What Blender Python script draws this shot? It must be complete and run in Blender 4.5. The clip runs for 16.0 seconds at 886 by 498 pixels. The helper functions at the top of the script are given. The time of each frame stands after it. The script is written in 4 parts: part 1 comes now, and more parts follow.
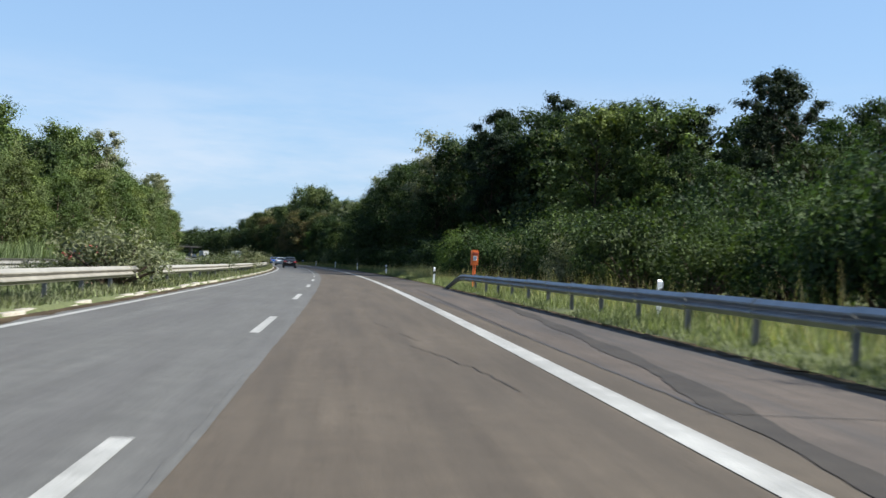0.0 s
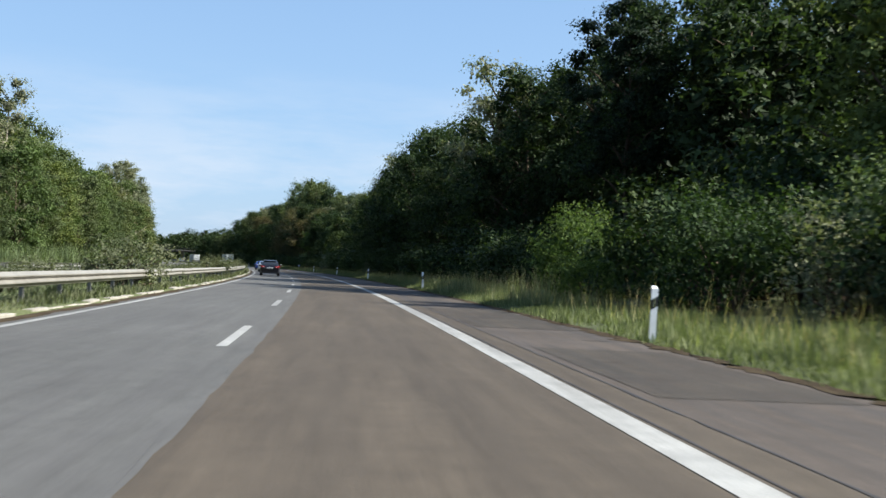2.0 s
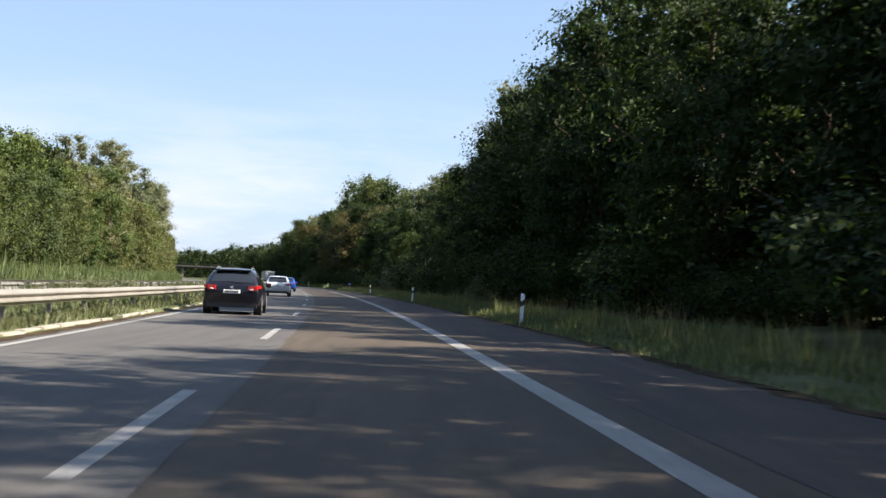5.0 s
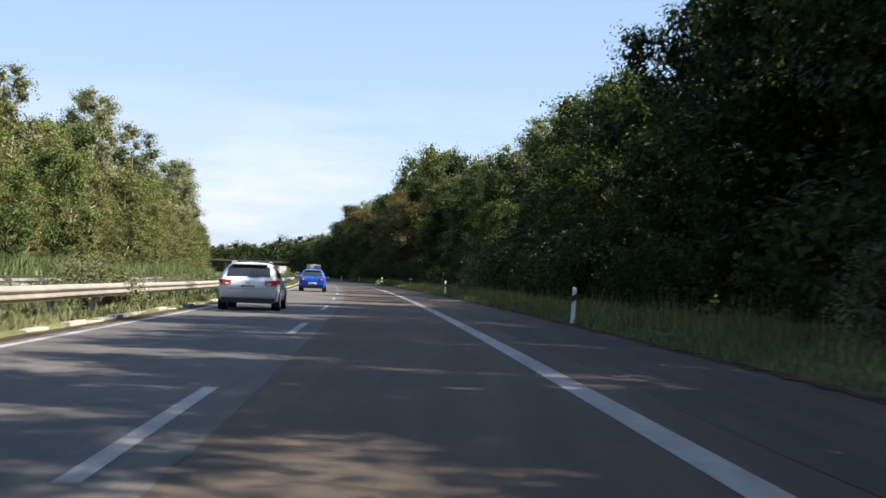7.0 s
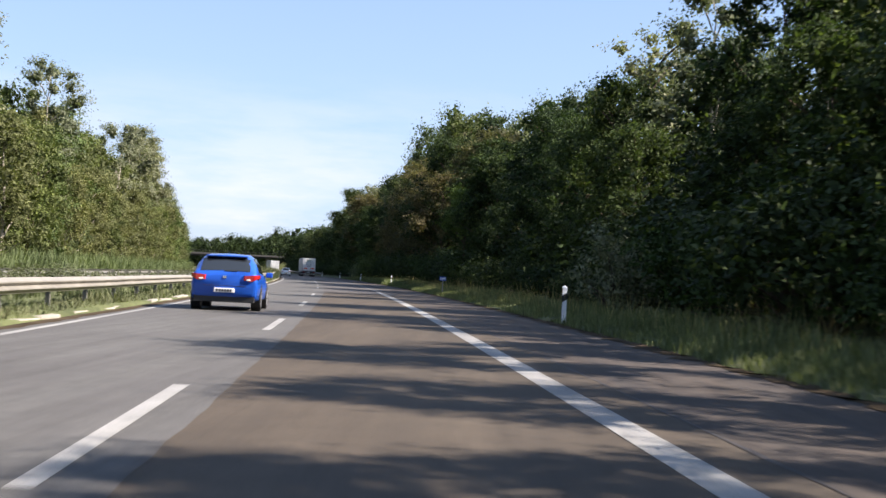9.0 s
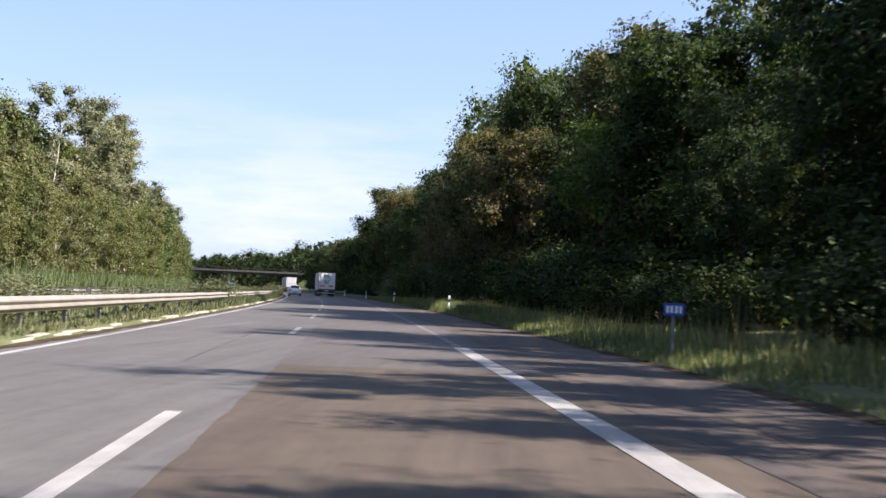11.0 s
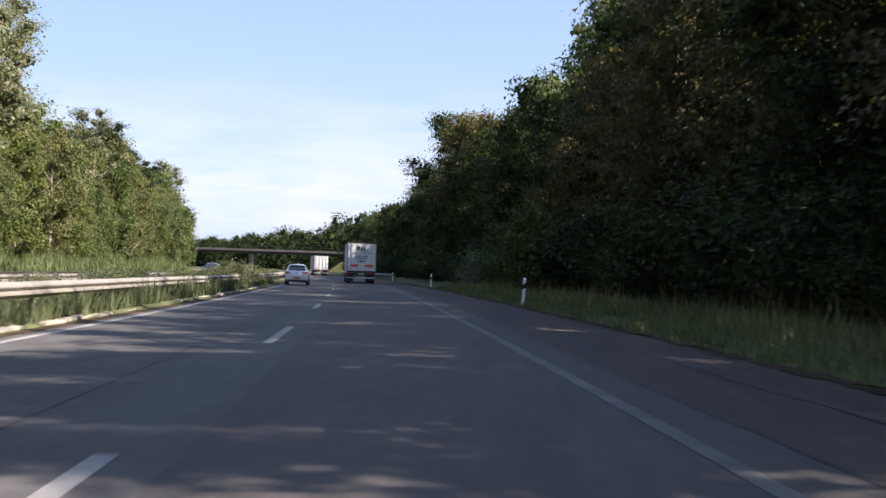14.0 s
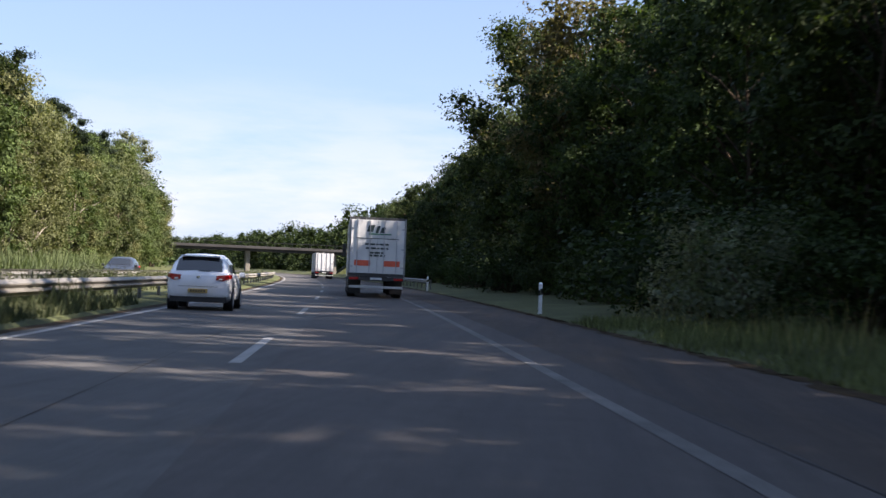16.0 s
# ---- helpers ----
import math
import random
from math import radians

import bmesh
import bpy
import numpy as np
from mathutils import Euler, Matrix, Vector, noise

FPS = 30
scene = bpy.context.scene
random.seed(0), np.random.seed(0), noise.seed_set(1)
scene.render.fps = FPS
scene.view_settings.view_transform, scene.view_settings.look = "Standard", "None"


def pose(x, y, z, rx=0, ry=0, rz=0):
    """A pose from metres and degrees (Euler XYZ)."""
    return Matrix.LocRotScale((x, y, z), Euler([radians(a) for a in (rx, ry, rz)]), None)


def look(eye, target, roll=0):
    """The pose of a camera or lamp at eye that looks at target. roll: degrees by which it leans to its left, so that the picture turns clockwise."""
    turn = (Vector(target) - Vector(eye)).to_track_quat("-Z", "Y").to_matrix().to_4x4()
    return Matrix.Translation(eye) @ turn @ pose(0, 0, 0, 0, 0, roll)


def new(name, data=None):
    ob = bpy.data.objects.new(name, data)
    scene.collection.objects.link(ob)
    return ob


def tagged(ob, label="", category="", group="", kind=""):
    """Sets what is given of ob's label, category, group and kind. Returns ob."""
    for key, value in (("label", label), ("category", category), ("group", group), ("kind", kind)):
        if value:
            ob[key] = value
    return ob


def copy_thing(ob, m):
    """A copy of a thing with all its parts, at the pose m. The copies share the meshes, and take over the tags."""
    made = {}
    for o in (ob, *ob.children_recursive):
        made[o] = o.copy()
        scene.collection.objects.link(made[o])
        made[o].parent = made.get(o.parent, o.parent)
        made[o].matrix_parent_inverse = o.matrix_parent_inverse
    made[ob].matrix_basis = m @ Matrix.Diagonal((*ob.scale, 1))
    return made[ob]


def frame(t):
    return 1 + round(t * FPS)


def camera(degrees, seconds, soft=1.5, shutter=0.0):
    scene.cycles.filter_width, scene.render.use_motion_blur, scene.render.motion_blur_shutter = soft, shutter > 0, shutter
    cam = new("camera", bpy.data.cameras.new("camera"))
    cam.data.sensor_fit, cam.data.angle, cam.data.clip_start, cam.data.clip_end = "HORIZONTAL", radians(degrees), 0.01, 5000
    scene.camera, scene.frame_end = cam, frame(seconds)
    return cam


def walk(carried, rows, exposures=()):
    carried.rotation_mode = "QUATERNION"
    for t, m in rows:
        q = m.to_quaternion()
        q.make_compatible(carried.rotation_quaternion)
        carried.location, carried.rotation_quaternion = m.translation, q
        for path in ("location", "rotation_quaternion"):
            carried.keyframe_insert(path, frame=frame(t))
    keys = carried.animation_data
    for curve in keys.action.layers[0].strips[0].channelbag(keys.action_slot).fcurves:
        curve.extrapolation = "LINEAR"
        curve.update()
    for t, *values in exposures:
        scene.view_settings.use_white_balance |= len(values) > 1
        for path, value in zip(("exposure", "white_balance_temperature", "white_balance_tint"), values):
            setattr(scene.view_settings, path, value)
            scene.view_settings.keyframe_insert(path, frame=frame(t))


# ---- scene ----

# ---------- camera and its drive ----------
cam = camera(36.74, 16.0, soft=1.5, shutter=0.2)
ROWS = [
    (0.0, 1.292, 0.000, 1.123, -4.197, 0.743, -2.506),
    (0.5, 1.314, 14.217, 1.123, -3.960, 0.668, -2.205),
    (1.0, 1.306, 28.341, 1.123, -3.909, 0.559, -2.121),
    (1.5, 1.261, 42.381, 1.123, -3.987, 0.441, -1.500),
    (2.0, 1.172, 56.342, 1.123, -4.022, 0.968, -2.628),
    (2.5, 1.033, 70.232, 1.123, -3.762, 1.398, -1.986),
    (3.0, 0.835, 84.058, 1.123, -3.216, 1.897, -2.370),
    (3.5, 0.573, 97.828, 1.123, -2.765, 1.833, -2.482),
    (4.0, 0.240, 111.547, 1.123, -2.292, 1.830, -2.423),
    (4.5, -0.171, 125.222, 1.123, -1.858, 1.770, -2.420),
    (5.0, -0.663, 138.861, 1.123, -1.466, 1.651, -2.476),
    (5.5, -1.234, 152.468, 1.123, -1.045, 1.511, -2.526),
    (6.0, -1.881, 166.052, 1.123, -0.526, 1.388, -2.508),
    (6.5, -2.604, 179.619, 1.123, 0.158, 1.319, -2.360),
    (7.0, -3.401, 193.177, 1.123, 1.009, 1.303, -2.080),
    (7.5, -4.269, 206.731, 1.123, 1.510, 1.188, -1.900),
    (8.0, -5.209, 220.290, 1.123, 1.460, 0.985, -2.253),
    (8.5, -6.218, 233.859, 1.123, 1.365, 0.989, -2.514),
    (9.0, -7.295, 247.448, 1.123, 1.227, 1.202, -2.683),
    (9.5, -8.440, 261.061, 1.123, 1.162, 1.506, -2.764),
    (10.0, -9.653, 274.708, 1.123, 1.288, 1.788, -2.761),
    (10.5, -10.934, 288.394, 1.123, 1.724, 1.929, -2.678),
    (11.0, -12.284, 302.126, 1.123, 2.468, 1.931, -2.515),
    (11.5, -13.707, 315.912, 1.123, 2.886, 1.881, -2.872),
    (12.0, -15.202, 329.759, 1.123, 3.369, 1.694, -2.378),
    (12.5, -16.773, 343.672, 1.123, 3.807, 1.458, -1.982),
    (13.0, -18.421, 357.659, 1.123, 4.270, 1.301, -1.639),
    (13.5, -20.148, 371.727, 1.123, 4.529, 1.191, -1.849),
    (14.0, -21.957, 385.883, 1.123, 4.579, 1.036, -1.759),
    (14.5, -23.851, 400.132, 1.123, 4.450, 0.967, -1.765),
    (15.0, -25.831, 414.483, 1.123, 4.511, 0.915, -1.813),
    (15.5, -27.903, 428.940, 1.123, 4.744, 0.946, -1.996),
    (16.0, -30.070, 443.511, 1.123, 5.281, 1.149, -2.400),
]
EXPOSURES = [(0.0, 1.71, 6170, 7), (2.5, 1.71, 6170, 7), (3.4, 1.8, 6060, 7), (4.0, 1.98, 6570, 10), (6.5, 2.01, 6870, 14), (8.0, 1.99, 6670, 14), (10.5, 2.09, 6600, 21), (12.0, 2.03, 6360, 21), (13.0, 2.07, 6750, 21), (16.0, 2.03, 6680, 20)]
walk(cam, [(t, pose(x, y, z, 90 + pitch, roll, yaw)) for t, x, y, z, yaw, pitch, roll in ROWS], EXPOSURES)

# ---------- sky and sun ----------
SUN_ELEV, SUN_AZ = 39.5, 95.0  # degrees; azimuth clockwise from the road's first direction
world = bpy.data.worlds.new("sky")
scene.world = world
world.use_nodes = True
wn, wl = world.node_tree.nodes, world.node_tree.links
sky = wn.new("ShaderNodeTexSky")
sky.sky_type, sky.sun_disc = "NISHITA", False
sky.sun_elevation, sky.sun_rotation = radians(SUN_ELEV), radians(SUN_AZ)
sky.air_density, sky.dust_density, sky.ozone_density = 1.0, 0.25, 2.6
wn["Background"].inputs["Strength"].default_value = 0.05
# thin haze and streaky cloud low over the horizon
wtc = wn.new("ShaderNodeTexCoord")
wsep = wn.new("ShaderNodeSeparateXYZ")
wl.new(wtc.outputs["Generated"], wsep.inputs["Vector"])
whz = wn.new("ShaderNodeValToRGB")
for key, (p, v) in zip([whz.color_ramp.elements[0], whz.color_ramp.elements[1], whz.color_ramp.elements.new(0.3)], ((0.0, 0.7), (0.75, 0.0), (0.25, 0.4))):
    key.position, key.color = p, (v, v, v, 1)
wl.new(wsep.outputs["Z"], whz.inputs["Fac"])
wmp = wn.new("ShaderNodeMapping")
wmp.inputs["Scale"].default_value = (2.2, 2.2, 11.0)
wl.new(wtc.outputs["Generated"], wmp.inputs["Vector"])
wno = wn.new("ShaderNodeTexNoise")
wno.inputs["Scale"].default_value, wno.inputs["Detail"].default_value, wno.inputs["Roughness"].default_value = 2.4, 7.0, 0.6
wl.new(wmp.outputs["Vector"], wno.inputs["Vector"])
wcl = wn.new("ShaderNodeMapRange")
wcl.inputs["From Min"].default_value, wcl.inputs["From Max"].default_value = 0.4, 0.6
wcl.inputs["To Min"].default_value, wcl.inputs["To Max"].default_value = 0.0, 0.75
wl.new(wno.outputs["Fac"], wcl.inputs["Value"])
wlow = wn.new("ShaderNodeMapRange")
wlow.inputs["From Min"].default_value, wlow.inputs["From Max"].default_value = 0.03, 0.15
wlow.inputs["To Min"].default_value, wlow.inputs["To Max"].default_value = 1.0, 0.0
wl.new(wsep.outputs["Z"], wlow.inputs["Value"])
wmul = wn.new("ShaderNodeMath")
wmul.operation = "MULTIPLY"
wl.new(wcl.outputs["Result"], wmul.inputs[0])
wl.new(wlow.outputs["Result"], wmul.inputs[1])
wm1 = wn.new("ShaderNodeMix")
wm1.data_type = "RGBA"
wm1.inputs["B"].default_value = (2.3, 3.4, 5.4, 1)
wl.new(whz.outputs["Color"], wm1.inputs["Factor"])
wl.new(sky.outputs["Color"], wm1.inputs["A"])
wm2 = wn.new("ShaderNodeMix")
wm2.data_type = "RGBA"
wm2.inputs["B"].default_value = (5.2, 5.4, 5.9, 1)
wl.new(wmul.outputs["Value"], wm2.inputs["Factor"])
wl.new(wm1.outputs["Result"], wm2.inputs["A"])
wl.new(wm2.outputs["Result"], wn["Background"].inputs["Color"])
sun = new("sun", bpy.data.lights.new("sun", "SUN"))
sun.data.energy, sun.data.angle, sun.data.color = 5.0, radians(0.55), (1.0, 0.94, 0.84)
_e, _a = radians(SUN_ELEV), radians(SUN_AZ)
SUN_WAY = Vector((math.sin(_a) * math.cos(_e), math.cos(_a) * math.cos(_e), math.sin(_e)))
sun.matrix_world = look(SUN_WAY * 300, (0, 0, 0))


# ---------- materials ----------
def shader(name, rough=0.8, metal=0.0, spec=0.5):
    m = bpy.data.materials.new(name)
    m.use_nodes = True
    b = m.node_tree.nodes["Principled BSDF"]
    b.inputs["Roughness"].default_value, b.inputs["Metallic"].default_value = rough, metal
    b.inputs["Specular IOR Level"].default_value = spec
    return m, m.node_tree.nodes, m.node_tree.links, b


def ramp(nodes, links, source, stops):
    r = nodes.new("ShaderNodeValToRGB")
    e = r.color_ramp.elements
    while len(e) < len(stops):
        e.new(0.5)
    for k, (p, c) in zip(e, stops):
        k.position, k.color = p, (*c, 1)
    links.new(source, r.inputs["Fac"])
    return r.outputs["Color"]


def noise_at(nodes, links, scale, detail=5, rough=0.6, stretch=None):
    co = nodes.new("ShaderNodeTexCoord").outputs["Object"]
    if stretch:
        mp = nodes.new("ShaderNodeMapping")
        mp.inputs["Scale"].default_value = stretch
        links.new(co, mp.inputs["Vector"])
        co = mp.outputs["Vector"]
    n = nodes.new("ShaderNodeTexNoise")
    n.inputs["Scale"].default_value, n.inputs["Detail"].default_value, n.inputs["Roughness"].default_value = scale, detail, rough
    links.new(co, n.inputs["Vector"])
    return n.outputs["Fac"]


def mixed(nodes, links, fac, a, b, mode="MIX"):
    x = nodes.new("ShaderNodeMix")
    x.data_type, x.blend_type = "RGBA", mode
    for sock, v in ((x.inputs["Factor"], fac), (x.inputs["A"], a), (x.inputs["B"], b)):
        if isinstance(v, (int, float)):
            sock.default_value = v
        elif isinstance(v, tuple):
            sock.default_value = (*v, 1)
        else:
            links.new(v, sock)
    return x.outputs["Result"]


def bumped(nodes, links, b, height, strength, distance=0.02):
    bp = nodes.new("ShaderNodeBump")
    bp.inputs["Strength"].default_value, bp.inputs["Distance"].default_value = strength, distance
    links.new(height, bp.inputs["Height"])
    links.new(bp.outputs["Normal"], b.inputs["Normal"])


def speckled(name, dark, light, coarse=0.35, fine=60.0, rough=0.85, bump=0.3, wear=None, spec=0.18):
    """A rough mineral surface: large blotches, fine grain, relief."""
    m, n, l, b = shader(name, rough, 0, spec)
    big = noise_at(n, l, coarse, 6, 0.65)
    small = noise_at(n, l, fine, 3, 0.7)
    c1 = ramp(n, l, big, [(0.3, dark), (0.7, light)])
    c2 = ramp(n, l, small, [(0.25, (0.55, 0.55, 0.55)), (0.75, (1.35, 1.35, 1.35))])
    c = mixed(n, l, 0.8, c1, c2, "MULTIPLY")
    mottle = noise_at(n, l, 2.6, 5, 0.7)
    c = mixed(n, l, 1.0, c, ramp(n, l, mottle, [(0.25, (0.8, 0.8, 0.8)), (0.75, (1.18, 1.17, 1.16))]), "MULTIPLY")
    if wear:
        streak = noise_at(n, l, 1.0, 4, 0.6, (1.6, 0.06, 1.0))
        c = mixed(n, l, ramp(n, l, streak, [(0.42, (0, 0, 0)), (0.72, (1, 1, 1))]), c, wear)
        track = noise_at(n, l, 1.0, 6, 0.75, (3.4, 0.16, 1.0))
        c = mixed(n, l, 1.0, c, ramp(n, l, track, [(0.3, (0.8, 0.79, 0.78)), (0.5, (1, 1, 1)), (0.7, (1.16, 1.16, 1.17))]), "MULTIPLY")
    l.new(c, b.inputs["Base Color"])
    bumped(n, l, b, small, bump, 0.01)
    return m


def plain(name, colour, rough=0.5, metal=0.0, vary=0.12, scale=3.0, spec=0.5, coat=0.0):
    """Paint, metal or plastic with slight dirt."""
    m, n, l, b = shader(name, rough, metal, spec)
    f = noise_at(n, l, scale, 5, 0.65)
    lo = tuple(v * (1 - vary) for v in colour)
    hi = tuple(min(1, v * (1 + vary * 0.6)) for v in colour)
    l.new(ramp(n, l, f, [(0.3, lo), (0.7, hi)]), b.inputs["Base Color"])
    b.inputs["Coat Weight"].default_value = coat
    b.inputs["Coat Roughness"].default_value = 0.05
    return m


def leafy(name, dark, light, translucent=0.2, brown=None):
    """Foliage: colour varies from leaf to leaf and from plant to plant, some light passes through."""
    m, n, l, b = shader(name, 0.65, 0, 0.08)
    isl = n.new("ShaderNodeNewGeometry").outputs["Random Per Island"]
    obj = n.new("ShaderNodeObjectInfo").outputs["Random"]
    c = ramp(n, l, isl, [(0.0, dark), (0.75, light), (1.0, tuple(v * 1.5 for v in light))])
    tone = ramp(n, l, obj, [(0.0, (0.75, 0.85, 0.8)), (0.5, (1, 1, 1)), (1.0, brown or (1.25, 1.1, 0.8))])
    c = mixed(n, l, 1.0, c, tone, "MULTIPLY")
    patch = noise_at(n, l, 0.25, 3, 0.6)
    c = mixed(n, l, 0.8, c, ramp(n, l, patch, [(0.3, (0.7, 0.75, 0.75)), (0.7, (1.25, 1.2, 1.0))]), "MULTIPLY")
    grey = n.new("ShaderNodeHueSaturation")
    grey.inputs["Saturation"].default_value = 0.86
    l.new(c, grey.inputs["Color"])
    c = grey.outputs["Color"]
    l.new(c, b.inputs["Base Color"])
    t = n.new("ShaderNodeBsdfTranslucent")
    l.new(mixed(n, l, 1.0, c, (1.2, 1.35, 0.6), "MULTIPLY"), t.inputs["Color"])
    mx = n.new("ShaderNodeMixShader")
    mx.inputs["Fac"].default_value = translucent
    l.new(b.outputs["BSDF"], mx.inputs[1])
    l.new(t.outputs["BSDF"], mx.inputs[2])
    l.new(mx.outputs["Shader"], n["Material Output"].inputs["Surface"])
    return m


ASPHALT_GREY = speckled("grey asphalt", (0.062, 0.060, 0.057), (0.081, 0.079, 0.075), 0.12, 45, 0.8, 0.35, (0.057, 0.054, 0.052))
ASPHALT_BROWN = speckled("brown worn asphalt", (0.048, 0.038, 0.028), (0.065, 0.052, 0.038), 0.15, 45, 0.8, 0.4, (0.040, 0.032, 0.024))
ASPHALT_NEW = speckled("later asphalt", (0.056, 0.050, 0.047), (0.071, 0.065, 0.060), 0.15, 45, 0.8, 0.35, (0.049, 0.045, 0.044))
ASPHALT_SHOULDER = speckled("shoulder asphalt", (0.046, 0.037, 0.030), (0.068, 0.055, 0.046), 0.3, 40, 0.85, 0.5, (0.034, 0.031, 0.030))
ASPHALT_OLD = speckled("old shoulder asphalt", (0.031, 0.025, 0.021), (0.047, 0.039, 0.030), 0.5, 40, 0.85, 0.5, (0.025, 0.022, 0.019))
TAR = speckled("tar seam", (0.022, 0.02, 0.02), (0.045, 0.042, 0.04), 0.8, 30, 0.7, 0.3)
ASPHALT_BLACK = speckled("near-black asphalt", (0.017, 0.014, 0.012), (0.032, 0.027, 0.022), 0.6, 30, 0.85, 0.3, None, 0.2)
DIRT = speckled("road dirt", (0.022, 0.016, 0.010), (0.062, 0.046, 0.028), 0.9, 18, 0.95, 0.6, None, 0.05)
MARKING = speckled("road paint", (0.19, 0.188, 0.178), (0.27, 0.266, 0.252), 0.6, 50, 0.6, 0.2, (0.14, 0.136, 0.128))
MARKING_OLD = speckled("worn road paint", (0.056, 0.055, 0.052), (0.134, 0.131, 0.125), 0.9, 25, 0.7, 0.2)
KERB = speckled("pale kerb concrete", (0.171, 0.157, 0.128), (0.275, 0.256, 0.218), 1.2, 25, 0.85, 0.3)
SOIL = speckled("verge soil", (0.037, 0.045, 0.018), (0.082, 0.092, 0.037), 0.25, 6, 0.95, 0.8)
ZINC = plain("galvanised steel", (0.22, 0.23, 0.25), 0.5, 0.6, 0.25, 1.5)
ZINC_DULL = plain("weathered zinc", (0.184, 0.179, 0.167), 0.6, 0.45, 0.35, 0.8)
RAIL_PALE = plain("sun-bleached zinc", (0.205, 0.192, 0.165), 0.55, 0.35, 0.3, 0.7)
WHITE_PLASTIC = plain("white plastic", (0.75, 0.76, 0.76), 0.45, 0, 0.12, 4)
BLACK = plain("black plastic", (0.015, 0.015, 0.016), 0.5)
ORANGE = plain("orange paint", (0.78, 0.16, 0.03), 0.45, 0, 0.12, 3)
BLUE_SIGN = plain("blue sign sheet", (0.02, 0.07, 0.32), 0.4)
BARK = speckled("bark", (0.035, 0.026, 0.018), (0.09, 0.065, 0.045), 1.5, 14, 0.95, 0.9)
BARK_PALE = speckled("pale bark", (0.16, 0.14, 0.11), (0.34, 0.31, 0.26), 1.0, 12, 0.95, 0.6)
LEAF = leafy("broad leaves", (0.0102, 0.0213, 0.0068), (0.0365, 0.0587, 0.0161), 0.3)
# lighter copy for the left wood, its frontal sunlight put into the colour
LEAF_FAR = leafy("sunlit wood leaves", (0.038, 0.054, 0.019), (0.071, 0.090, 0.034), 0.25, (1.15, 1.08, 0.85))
# oak and undergrowth leaves, the wood's shade put into the near-black colour
LEAF_DARK = leafy("shade-darkened leaves", (0.0085, 0.0170, 0.0068), (0.0289, 0.0467, 0.0153), 0.28)
LEAF_LIGHT = leafy("light green leaves", (0.037, 0.058, 0.015), (0.071, 0.099, 0.025), 0.22)
LEAF_PALE = leafy("pale grey-green leaves", (0.075, 0.084, 0.054), (0.145, 0.152, 0.1), 0.3, (1.08, 1.03, 0.97))
LEAF_LIME = leafy("lime leaves", (0.041, 0.071, 0.012), (0.095, 0.136, 0.024), 0.3)
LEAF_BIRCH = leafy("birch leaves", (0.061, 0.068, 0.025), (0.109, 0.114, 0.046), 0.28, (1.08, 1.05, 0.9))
LEAF_BROWN = leafy("bronzed leaves", (0.05, 0.043, 0.02), (0.1, 0.083, 0.04), 0.36, (1.1, 1.0, 0.85))
NEEDLE = leafy("pine needles", (0.0068, 0.0136, 0.0076), (0.0170, 0.0289, 0.0136), 0.15, (1.1, 1.0, 0.9))
GRASS = leafy("grass blades", (0.055, 0.072, 0.03), (0.135, 0.155, 0.072), 0.3, (1.05, 1.0, 0.95))
GRASS_DRY = leafy("dry stalks", (0.1, 0.1, 0.05), (0.24, 0.22, 0.13), 0.35)
HERB = leafy("roadside herbs", (0.049, 0.056, 0.030), (0.109, 0.116, 0.063), 0.25, (1.0, 1.0, 0.95))
GLASS = plain("dark car glass", (0.012, 0.014, 0.016), 0.06, 0, 0.1, 3, 0.8)
TYRE = plain("tyre rubber", (0.018, 0.018, 0.018), 0.8)
ALLOY = plain("alloy wheel", (0.45, 0.46, 0.48), 0.35, 0.8)
RED_LAMP = plain("red lamp glass", (0.35, 0.012, 0.012), 0.15, 0, 0.1, 3, 0.8, 0.6)
PLATE_WHITE = plain("plate", (0.7, 0.7, 0.68), 0.4)
PLATE_YELLOW = plain("yellow plate", (0.5, 0.33, 0.1), 0.4)
CHROME = plain("chrome", (0.7, 0.7, 0.72), 0.15, 1.0)


# ---------- mesh helpers ----------
def part(name, bm, material, parent=None, label="", smooth=False):
    me = bpy.data.meshes.new(name)
    bm.to_mesh(me)
    bm.free()
    me.materials.append(material)
    if smooth:
        for f in me.polygons:
            f.use_smooth = True
    ob = new(name, me)
    ob.parent = parent
    if label:
        ob["label"] = label
    return ob


def raw(name, verts, faces, material, parent=None, label="", smooth=False):
    me = bpy.data.meshes.new(name)
    me.from_pydata(verts, [], faces)
    me.materials.append(material)
    if smooth:
        for f in me.polygons:
            f.use_smooth = True
    ob = new(name, me)
    ob.parent = parent
    if label:
        ob["label"] = label
    return ob


def box(bm, x0, x1, y0, y1, z0, z1, bevel=0.0):
    g = bmesh.ops.create_cube(bm, size=1.0)["verts"]
    for v in g:
        v.co = Vector((x0 + (v.co.x + 0.5) * (x1 - x0), y0 + (v.co.y + 0.5) * (y1 - y0), z0 + (v.co.z + 0.5) * (z1 - z0)))
    if bevel:
        e = list({e for v in g for e in v.link_edges})
        bmesh.ops.bevel(bm, geom=e, offset=bevel, segments=2, affect="EDGES", profile=0.6)
    return bm


